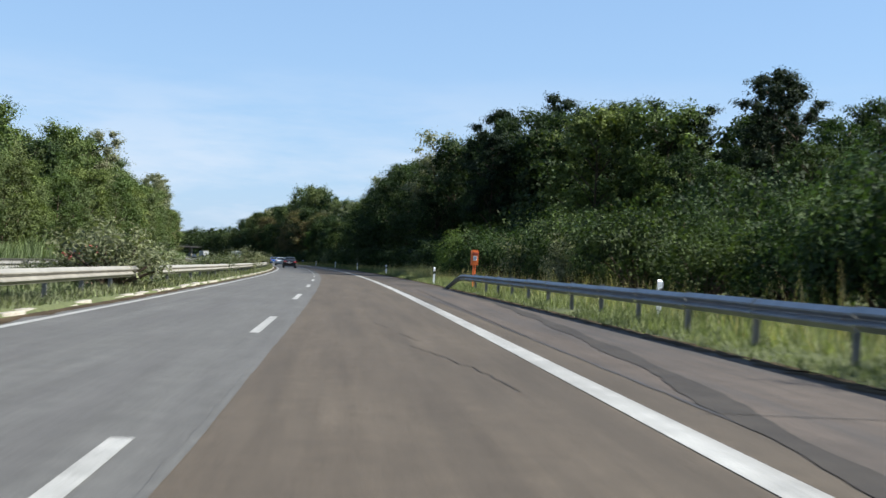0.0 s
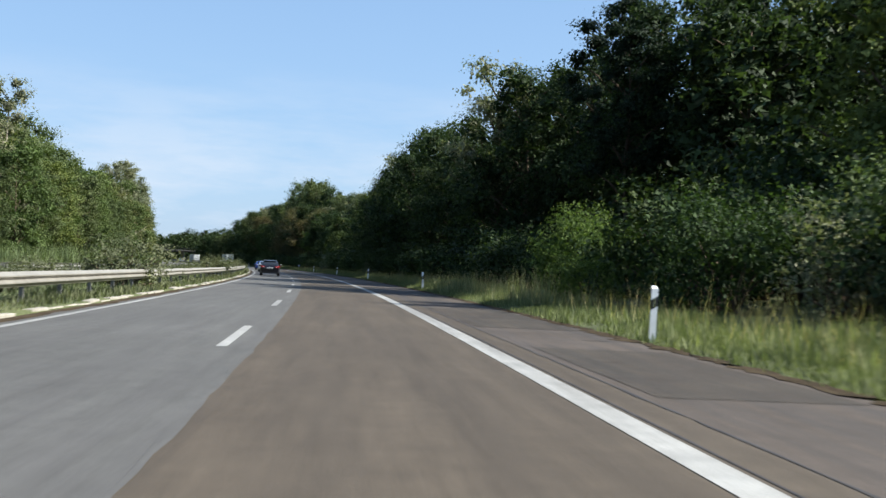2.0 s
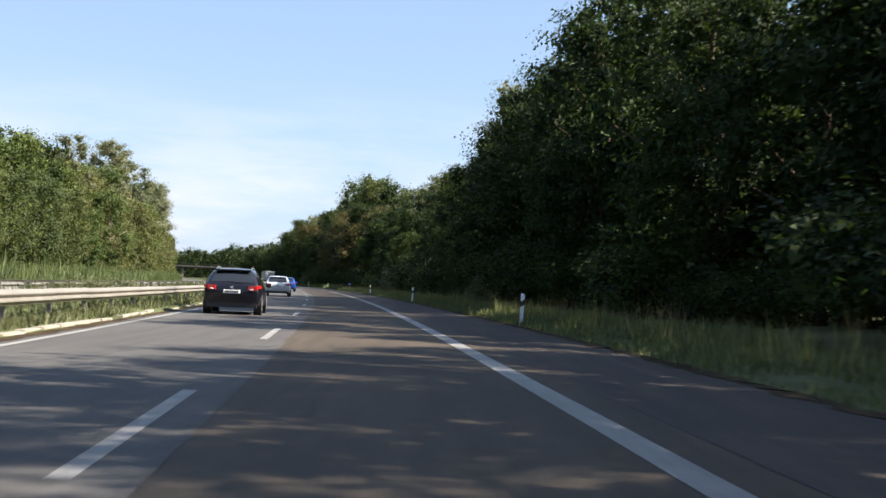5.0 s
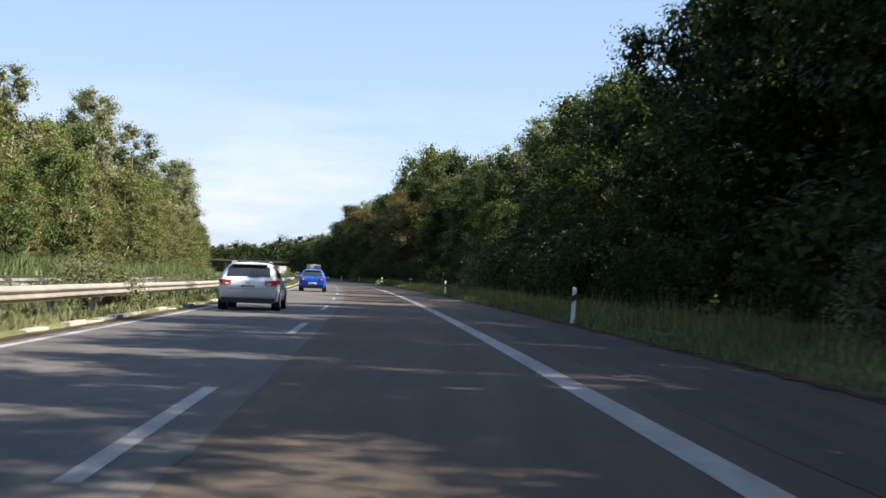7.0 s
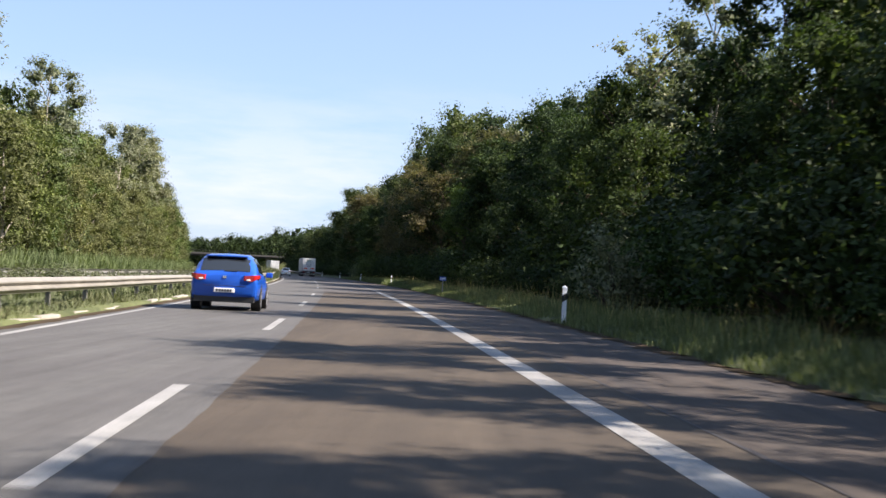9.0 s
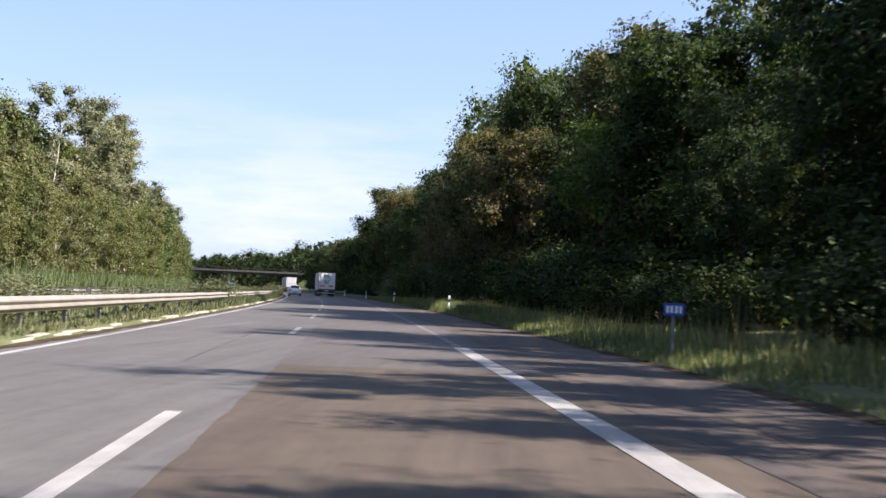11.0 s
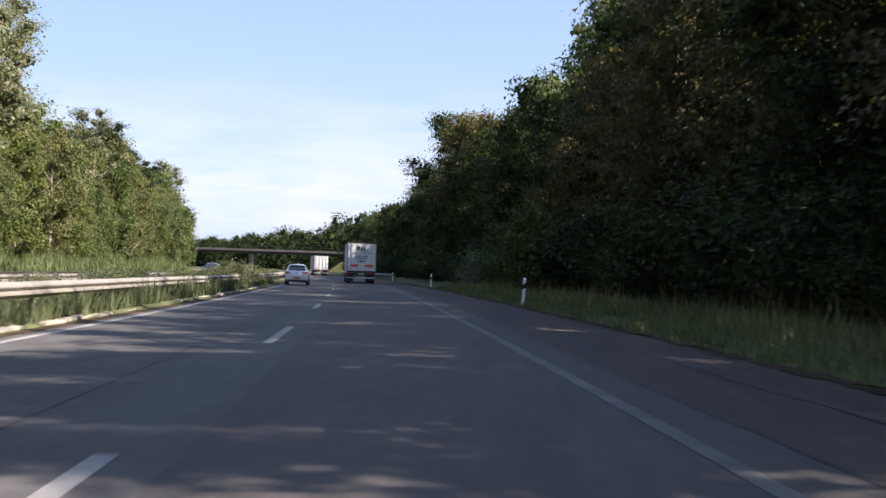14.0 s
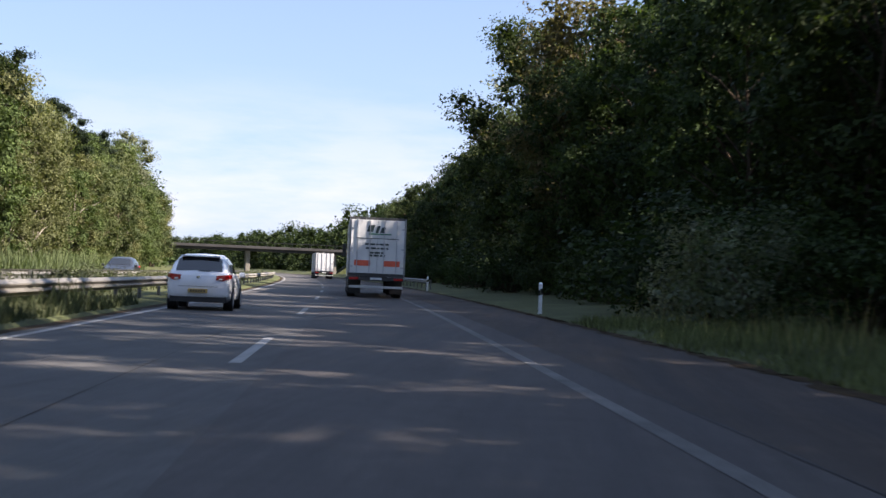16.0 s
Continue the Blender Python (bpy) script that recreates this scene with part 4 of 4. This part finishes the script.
# ---------- bridge ----------
BR = 760.0
bridge = tagged(new("road_bridge"), "low concrete road bridge across the motorway", "bridge", kind="structure")
bridge.matrix_basis = at(BR, 0, 0)
# deck and edge beam: shade on the near face is put into the colour
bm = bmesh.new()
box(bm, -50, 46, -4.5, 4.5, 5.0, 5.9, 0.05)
part("deck", bm, plain("shade-dark deck", (0.045, 0.043, 0.042), 0.9, 0, 0.3, 0.4), bridge)
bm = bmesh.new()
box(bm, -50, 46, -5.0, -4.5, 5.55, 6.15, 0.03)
part("edge_beam", bm, plain("stained shade-dark beam", (0.045, 0.043, 0.042), 0.9, 0, 0.35, 0.3), bridge, "stained edge beam, shade painted into its dark grey")
bm = bmesh.new()
box(bm, -50, 46, -4.85, -4.75, 6.95, 7.05)
part("handrail", bm, BLACK, bridge)
for k in range(48):
    bm = bmesh.new()
    box(bm, -49 + 2 * k, -48.94 + 2 * k, -4.83, -4.77, 6.1, 7.0)
    part("baluster", bm, BLACK, bridge)
# piers take the pale kerb colour for their sunlit look
for x in (-7.0, -27.0, 13.0):
    bm = bmesh.new()
    box(bm, x - 0.5, x + 0.5, -3.5, 3.5, -0.3, 5.05, 0.1)
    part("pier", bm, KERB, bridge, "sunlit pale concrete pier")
for x0, x1 in ((-50, -29), (15, 46)):
    V = [(x0, -9, 0), (x1, -9, 0), (x1, 9, 0), (x0, 9, 0), (x0, -5, 5.2), (x1 + (8 if x0 < 0 else 0), -5, 5.2), (x1, 5, 5.2), (x0, 5, 5.2)]
    if x0 < 0:
        V = [(x0, -14, 0), (x1 + 4, -6, 0), (x1 + 4, 6, 0), (x0, 14, 0), (x0, -5, 5.3), (x1 - 4, -4.6, 5.3), (x1 - 4, 4.6, 5.3), (x0, 5, 5.3)]
    else:
        V = [(x0 - 2, -6, 0), (x1, -14, 0), (x1, 14, 0), (x0 - 2, 6, 0), (x0 + 5, -4.6, 5.3), (x1, -5, 5.3), (x1, 5, 5.3), (x0 + 5, 4.6, 5.3)]
    raw("embankment", V, [(0, 1, 5, 4), (1, 2, 6, 5), (2, 3, 7, 6), (3, 0, 4, 7), (4, 5, 6, 7)], SOIL, bridge, "grassy bridge ramp")


# ---------- vehicles ----------
def loft(rings):
    """Closed skin over mirrored half rings [(x, z), ...] at stations y."""
    bm = bmesh.new()
    prev = None
    first = last = None
    for y, half in rings:
        pts = [(x, z) for x, z in half] + [(-x, z) for x, z in reversed(half) if x > 1e-6]
        vs = [bm.verts.new((x, y, z)) for x, z in pts]
        if prev:
            n = len(vs)
            for k in range(n):
                bm.faces.new((prev[k], prev[(k + 1) % n], vs[(k + 1) % n], vs[k]))
        else:
            first = vs
        prev = last = vs
    bm.faces.new(first[::-1])
    bm.faces.new(last)
    bmesh.ops.recalc_face_normals(bm, faces=bm.faces)
    return bm


def wheel(parent, x, y, r, w=0.21):
    sgn = 1 if x > 0 else -1
    bm = bmesh.new()
    n = 24
    prof = ((r * 0.7, -w / 2), (r * 0.95, -w / 2), (r, -w / 2 + 0.03), (r, w / 2 - 0.03), (r * 0.95, w / 2), (r * 0.7, w / 2))
    rings = [[bm.verts.new((x + sgn * (o - w / 2), y + q * math.cos(2 * math.pi * k / n), r + q * math.sin(2 * math.pi * k / n))) for q, o in prof] for k in range(n)]
    for k in range(n):
        for j in range(len(prof)):
            a, b = rings[k], rings[(k + 1) % n]
            bm.faces.new((a[j], a[(j + 1) % len(prof)], b[(j + 1) % len(prof)], b[j]))
    bmesh.ops.recalc_face_normals(bm, faces=bm.faces)
    whl = part("wheel", bm, TYRE, parent, "black tyre")
    bm = bmesh.new()
    for k in range(5):
        a = 2 * math.pi * k / 5
        m = Matrix.Translation((x - sgn * 0.012, y, r)) @ Matrix.Rotation(a, 4, "X")
        g = bmesh.ops.create_cube(bm, size=1.0)["verts"]
        for v in g:
            v.co = m @ Vector((v.co.x * 0.03, v.co.y * (0.1 - 0.05 * v.co.z), r * 0.36 + v.co.z * r * 0.68))
    bmesh.ops.create_cone(bm, cap_ends=True, segments=16, radius1=r * 0.2, radius2=r * 0.16, depth=0.04, matrix=Matrix.Translation((x - sgn * 0.03, y, r)) @ Matrix.Rotation(radians(90), 4, "Y"))
    for k in range(20):
        a, b = 2 * math.pi * k / 20, 2 * math.pi * (k + 1) / 20
        q = [bm.verts.new((x - sgn * o, y + d * math.cos(c), r + d * math.sin(c))) for d, c, o in ((r * 0.66, a, 0.0), (r * 0.66, b, 0.0), (r * 0.72, b, 0.005), (r * 0.72, a, 0.005))]
        bm.faces.new(q)
        bm.faces.new([bm.verts.new((x - sgn * o, y + d * math.cos(c), r + d * math.sin(c))) for d, c, o in ((r * 0.66, a, 0.0), (r * 0.66, b, 0.0), (r * 0.64, b, 0.1), (r * 0.64, a, 0.1))])
    part("rim", bm, ALLOY, whl, "five-spoke alloy rim")
    return whl


def build_car(name, label, paint, L=4.4, Wd=1.78, H=1.46, estate=False, plate_mat=PLATE_WHITE, rails=False):
    """A car facing +y, its tail at y = 0."""
    car = tagged(new(name), label, "car")
    w, zb = Wd / 2, 0.665 * H
    zf = 0.60 * H
    y_base = 0.07
    back = 0.085 if estate else 0.12
    K_BOT = ((0, 0.40), (0.02, 0.31), (0.08, 0.23), (0.9, 0.22), (0.97, 0.27), (1, 0.36))
    K_WIDE = ((0, 0.84), (0.008, 0.91), (0.03, 0.96), (0.12, 1.0), (0.8, 1.0), (0.92, 0.955), (0.975, 0.86), (1, 0.7))
    K_ROOF = ((0, 0.6), (0.008, 0.645), (0.02, 0.69), (back, 0.945), (back + 0.04, 0.975), (0.32, 1.0), (0.45, 0.99), (0.535, 0.945), (0.7, 0.645), (0.74, 0.612), (0.85, 0.575), (0.94, 0.51), (0.985, 0.42), (1, 0.34))
    K_BELT = ((0, 0.585), (0.008, 0.63), (0.03, 0.655), (0.3, 0.645), (0.7, 0.6), (0.74, 0.59), (0.85, 0.555), (0.94, 0.49), (0.985, 0.4), (1, 0.32))
    K_TOP = ((0, 0.74), (0.02, 0.76), (back, 0.69), (0.3, 0.7), (0.53, 0.69), (0.7, 0.8), (0.8, 0.8), (0.95, 0.74), (1, 0.6))

    def key(table, f):
        return float(np.interp(f, *zip(*table)))

    def ring(y):
        """Half cross-section at y, nine points from the floor's middle to the roof's middle."""
        f = y / L
        bot, x = key(K_BOT, f), w * key(K_WIDE, f)
        roof, xt = H * key(K_ROOF, f), w * key(K_TOP, f) * min(1.0, key(K_WIDE, f) + 0.02)
        belt = min(H * key(K_BELT, f), roof - 0.012)
        mid, xb = bot + (belt - bot) * 0.55, x * 0.935
        return [(0, bot), (x * 0.86, bot), (x * 0.965, bot + 0.07), (x, mid), (xb, belt), ((xb + xt) / 2 + 0.03 * (roof - belt) / 0.5, (belt + roof) / 2), (xt, roof - 0.075 * min(1, (roof - belt) / 0.3)), (xt * 0.82, roof - 0.012), (0, roof + 0.012)]

    stations = sorted(set([q * L for q in (0, 0.004, 0.008, 0.014, 0.02, 0.03, 0.045, 0.06, back, back + 0.02, back + 0.04, 0.985, 0.995, 1.0)] + [L * q for q in np.linspace(0.16, 0.97, 28)]))
    part("body", loft([(y, ring(y)) for y in stations]), paint, car, smooth=True)

    def skin(nm, lab, y0, y1, k0, k1, sx=1, mat=GLASS, slope=0.0, both=False):
        """A pane that follows the body, a few millimetres proud of it."""
        bm = bmesh.new()
        ks = np.linspace(k0, k1, 7)
        cols = [(k, 1) for k in ks] + ([(k, -1) for k in ks[::-1][1:]] if both else [])
        grid = []
        for j in range(11):
            row = []
            for k, m in cols:
                y = y0 + (y1 - y0) * j / 10 + slope * (k - k0) / (k1 - k0)
                r = ring(y)
                i = min(int(k), 7)
                x, z = (r[i][q] + (r[i + 1][q] - r[i][q]) * (k - i) for q in (0, 1))
                tail = 0.006 if y < L * 0.15 else -0.006 if y > L * 0.5 else 0.0
                row.append(bm.verts.new(((x + (0.006 if k < 6.2 else 0.0)) * (sx if not both else m), y - (tail if both else 0), z + (0.006 if k > 6 else 0.0))))
            grid.append(row)
        for j in range(10):
            for k in range(len(cols) - 1):
                bm.faces.new((grid[j][k], grid[j][k + 1], grid[j + 1][k + 1], grid[j + 1][k]))
        bmesh.ops.recalc_face_normals(bm, faces=bm.faces)
        return part(nm, bm, mat, car, lab, smooth=True)

    skin("rear_window", "dark tinted rear window", L * 0.022, L * (back - 0.004), 6.2, 8, both=True)
    skin("windscreen", "dark windscreen", L * 0.55, L * 0.685, 6.35, 8, both=True)
    for sx in (-1, 1):
        skin("window", "dark rear quarter window", L * (0.125 if estate else 0.16), L * 0.24, 4.16, 5.85, sx, slope=L * 0.012)
        skin("window", "dark rear door window", L * 0.25, L * 0.395, 4.16, 5.9, sx)
        skin("window", "dark front door window", L * 0.41, L * 0.6, 4.16, 5.85, sx, slope=-L * 0.055)
        skin("sill", "black lower sill", L * 0.27, L * 0.72, 1.15, 1.9, sx, BLACK)
        for y in (L * 0.245, L * 0.402, L * 0.64):
            skin("door_seam", "", y, y + 0.012, 2.1, 4.0, sx, BLACK)
        bm = bmesh.new()
        cols = []
        for f in np.linspace(0.0, 1.0, 10):
            x = w * (0.56 + 0.435 * f)
            y = float(np.interp(x / w, (0.56, 0.84, 0.91, 0.96, 0.985, 0.995), (0, 0, 0.037, 0.13, 0.26, 0.34)))
            z0, z1 = zb - 0.19 - 0.05 * math.sin(math.pi * min(1, f * 1.15)) ** 2 + 0.06 * f, zb - 0.07 + 0.035 * f
            cols.append([bm.verts.new((sx * (x + q), y + d, z)) for q, d, z in ((0.004, -0.022, z0), (0.004, -0.022, z1), (-0.06, 0.05, z1), (-0.06, 0.05, z0))])
        for c0, c1 in zip(cols, cols[1:]):
            for k in range(4):
                bm.faces.new((c0[k], c0[(k + 1) % 4], c1[(k + 1) % 4], c1[k]))
        bm.faces.new(cols[0])
        bm.faces.new(cols[-1])
        bmesh.ops.recalc_face_normals(bm, faces=bm.faces)
        tl = part("tail_lamp", bm, RED_LAMP, car, "red wraparound tail lamp")
        bm = bmesh.new()
        box(bm, sx * w * 0.68 - 0.05, sx * w * 0.68 + 0.05, -0.03, 0.05, zb - 0.19, zb - 0.15, 0.008)
        part("lamp_lens", bm, PLATE_WHITE, tl, "pale reversing lens")
        bm = bmesh.new()
        box(bm, sx * (w + 0.08) - 0.09, sx * (w + 0.08) + 0.09, L * 0.66, L * 0.66 + 0.14, zf - 0.01, zf + 0.13, 0.035)
        part("mirror", bm, paint, car)
        bm = bmesh.new()
        box(bm, sx * w * 0.985 - 0.012, sx * w * 0.985 + 0.012, L * 0.44, L * 0.44 + 0.16, zf - 0.13, zf - 0.10, 0.005)
        part("door_handle", bm, paint, car)
        if rails:
            bm = bmesh.new()
            line = [(L * f, H * key(K_ROOF, f) + (0.03 if 0.16 < f < 0.48 else -0.02)) for f in (back + 0.06, 0.17, 0.25, 0.33, 0.4, 0.47, 0.5)]
            tube(bm, [(sx * w * 0.6, y, z) for y, z in line], [0.014] * 7, 6)
            part("roof_rail", bm, ALLOY, car)
        for y in (0.82, L * 0.8):
            bm = bmesh.new()
            bmesh.ops.create_cone(bm, cap_ends=True, segments=28, radius1=0.35, radius2=0.35, depth=0.24, matrix=Matrix.Translation((sx * (w - 0.116), y, 0.335)) @ Matrix.Rotation(radians(90), 4, "Y"))
            part("wheel_arch", bm, BLACK, car)
            wheel(car, sx * (w + 0.012), y, 0.31)
    plate_z = 0.66 if estate else 0.47
    for nm, dims, mat, lab in (
        ("bumper", (-w * 0.9, w * 0.9, -0.07, 0.2, 0.38, 0.60), paint, ""),
        ("bumper_skirt", (-w * 0.86, w * 0.86, -0.05, 0.2, 0.22, 0.38), BLACK, "black lower bumper"),
        ("number_plate", (-0.26, 0.26, -0.085 if not estate else -0.012, 0.03, plate_z, plate_z + 0.11), plate_mat, ""),
        ("spoiler", (-w * 0.6, w * 0.6, L * back - 0.12, L * back + 0.08, H * 0.955 - 0.02, H * 0.955 + 0.018), paint, ""),
        ("wiper", (-0.02, 0.3, y_base - 0.01, y_base + 0.05, zb + 0.03, zb + 0.055), BLACK, ""),
        ("emblem", (-0.05, 0.05, -0.012, 0.05, zb - 0.15, zb - 0.08), CHROME, "small chrome emblem"),
        ("tailgate_seam", (-w * 0.62, w * 0.62, -0.006, 0.05, 0.635, 0.645), BLACK, ""),
    ):
        bm = bmesh.new()
        box(bm, *dims, 0.004 if nm == "tailgate_seam" else 0.012)
        if nm.startswith("bumper"):
            for v in bm.verts:
                v.co.y += 0.16 * (v.co.x / w) ** 4
        p = part(nm, bm, mat, car, lab)
        if nm == "number_plate":
            for k in range(6):
                bm = bmesh.new()
                x = -0.2 + k * 0.07
                box(bm, x, x + 0.045, dims[2] - 0.004, dims[2] + 0.002, dims[4] + 0.025, dims[5] - 0.025)
                part("bar", bm, BLACK, p)
    return car


def paint(name, c, metal=0.3, rough=0.3):
    return plain(name, c, rough, metal, 0.06, 2.0, 0.4, 0.4)


car = build_car("estate_car", "dark blue-black estate car with tinted rear window", paint("dark paint", (0.006, 0.006, 0.011)), 4.55, 1.80, 1.45, True, rails=True)
car.matrix_basis = at(180.5, -1.9)
car = build_car("hatchback_car", "bright blue hatchback car on the motorway", paint("blue paint", (0.01, 0.08, 0.42)), 4.2, 1.78, 1.47)
car.matrix_basis = at(282.0, -1.7)
car = build_car("white_hatchback_car", "white hatchback car with a yellow number plate", paint("white paint", (0.78, 0.78, 0.79), 0.0), 3.95, 1.73, 1.52, False, PLATE_YELLOW)
car.matrix_basis = at(478.6, -2.55, 0, 0, (0.94, 0.94, 0.94))
car = build_car("silver_estate_car", "silver estate car with roof rails on the motorway", paint("silver paint", (0.62, 0.64, 0.67), 0.25), 4.6, 1.81, 1.43, True, rails=True)
car.matrix_basis = at(232.7, -2.1)
car = build_car("red_car", "red car with pale roof on the opposite carriageway", paint("red paint", (0.35, 0.03, 0.02), 0.1), 4.2, 1.76, 1.48)
car.matrix_basis = at(76.0, -12.4, 0, 180)
car = build_car("dark_car", "dark car on the opposite carriageway", paint("black paint", (0.02, 0.022, 0.025), 0.2), 4.4, 1.78, 1.46)
car.matrix_basis = at(530.0, -12.3, 0, 180)

TRAILER_WHITE = plain("white trailer panel", (0.66, 0.66, 0.64), 0.45, 0, 0.1, 1.2)
TRAILER_SIDE = plain("grey trailer curtain", (0.38, 0.38, 0.39), 0.6, 0, 0.15, 1.0)
TRAILER_FRAME = plain("dark trailer frame", (0.05, 0.05, 0.05), 0.6)
ORANGE_MARK = plain("orange warning sheet", (0.75, 0.12, 0.06), 0.4)
PRINT_DARK = plain("dark print", (0.03, 0.05, 0.05), 0.5)
PRINT_GREEN = plain("green print", (0.02, 0.16, 0.09), 0.5)


def build_truck(name, label, printed):
    """An articulated lorry facing +y, its rear doors at y = 0."""
    t = tagged(new(name), label, "truck")

    def slab(nm, dims, mat, lab="", parent=t, bevel=0.015):
        bm = bmesh.new()
        box(bm, *dims, bevel)
        return part(nm, bm, mat, parent, lab)

    slab("trailer_side", (-1.26, 1.26, 0.06, 13.5, 1.2, 3.94), TRAILER_SIDE, "grey curtain-sided box")
    slab("rear_frame", (-1.275, 1.275, 0.0, 0.09, 1.05, 1.22), TRAILER_FRAME)
    slab("rear_frame", (-1.275, 1.275, 0.0, 0.09, 3.88, 4.0), TRAILER_FRAME)
    for x in (-1.275, 1.195):
        slab("corner_post", (x, x + 0.08, 0.0, 0.1, 1.1, 3.98), plain("corner steel", (0.3, 0.3, 0.3), 0.5, 0.3), "grey corner post")
    for x0, x1 in ((-1.19, -0.005), (0.005, 1.19)):
        d = slab("rear_door", (x0, x1, -0.03, 0.02, 1.22, 3.87), TRAILER_WHITE, "white rear door")
        for k in (0.25, 0.72):
            x = x0 + (x1 - x0) * k
            slab("lock_bar", (x - 0.018, x + 0.018, -0.075, -0.04, 1.2, 3.9), ALLOY, "", d, 0.006)
        for z in (1.5, 2.4, 3.4):
            xh = x0 if x0 < -0.5 else x1 - 0.12
            slab("hinge", (xh, xh + 0.12, -0.05, -0.02, z, z + 0.07), ALLOY, "", d, 0.004)
        if printed:
            xa = x0 + 0.18 if x0 < 0 else x0 + 0.3
            m = slab("warning_mark", (xa, xa + 0.72, -0.042, -0.031, 1.58, 1.86), ORANGE_MARK, "orange-red warning panel", d, 0.004)
    if printed:
        # a slanted emblem and rows of print as plain shapes
        bm = bmesh.new()
        for x0, x1, z0, z1, sk in ((-0.5, -0.22, 3.28, 3.62, 0.1), (-0.12, 0.02, 3.22, 3.58, 0.1), (0.1, 0.28, 3.24, 3.52, 0.08)):
            q = [bm.verts.new(v) for v in ((x0, -0.045, z0), (x1, -0.045, z0), (x1 + sk, -0.045, z1), (x0 + sk, -0.045, z1))]
            bm.faces.new(q)
        part("emblem", bm, PRINT_DARK, t, "dark slanted emblem shape")
        slab("emblem_stroke", (-0.4, 0.62, -0.047, -0.04, 3.14, 3.2), PRINT_GREEN, "green stroke", t, 0.002)
        slab("print_line", (-0.95, 0.95, -0.047, -0.04, 2.93, 2.97), PRINT_DARK, "", t, 0.002)
        for z, a in ((2.62, 0.55), (2.42, 0.5), (2.2, 0.32), (2.06, 0.36)):
            k = -a
            n = 0
            while k < a - 0.05:
                wd = (0.16, 0.24, 0.1, 0.2)[n % 4]
                slab("print_bar", (k, min(k + wd, a), -0.047, -0.04, z, z + 0.09), PRINT_DARK, "", t, 0.002)
                k += wd + 0.05
                n += 1
    slab("chassis", (-0.5, 0.5, 0.3, 13.0, 0.85, 1.2), TRAILER_FRAME)
    slab("underrun_bar", (-1.2, 1.2, 0.05, 0.17, 0.48, 0.6), plain("pale bar", (0.5, 0.5, 0.48), 0.5), "pale underrun bar")
    slab("lamp_bar", (-1.24, 1.24, 0.04, 0.14, 0.86, 1.04), TRAILER_FRAME)
    for x in (-1.2, 0.78):
        slab("tail_lamp", (x, x + 0.42, 0.0, 0.06, 0.88, 1.02), RED_LAMP, "red lamp cluster")
    slab("number_plate", (-0.26, 0.26, 0.0, 0.05, 0.9, 1.01), PLATE_WHITE)
    for x in (-1.22, 0.66):
        slab("mud_flap", (x, x + 0.56, 1.0, 1.03, 0.2, 0.9), BLACK)
    for y in (2.6, 3.9, 5.2, 11.3, 15.6):
        for x in (-1.24, 1.24):
            wheel(t, x, y, 0.5, 0.36)
    cab = slab("cab", (-1.22, 1.22, 14.0, 16.4, 0.9, 3.7), TRAILER_WHITE, "white driver's cab", t, 0.12)
    slab("windscreen", (-1.1, 1.1, 16.38, 16.43, 2.0, 3.0), GLASS, "", cab)
    for x in (-1.5, 1.3):
        slab("mirror", (x, x + 0.2, 15.9, 16.05, 2.2, 3.0), BLACK, "", cab, 0.03)
    return t


truck = build_truck("articulated_truck", "white articulated truck with dark emblem and orange rear panels", True)
truck.matrix_basis = at(504.5, 2.5, 0, 0, (1, 1, 0.9))
truck = build_truck("distant_truck", "plain white articulated truck far along the motorway", False)
truck.matrix_basis = at(628.0, 2.0, 0, 0, (1, 1, 0.9))
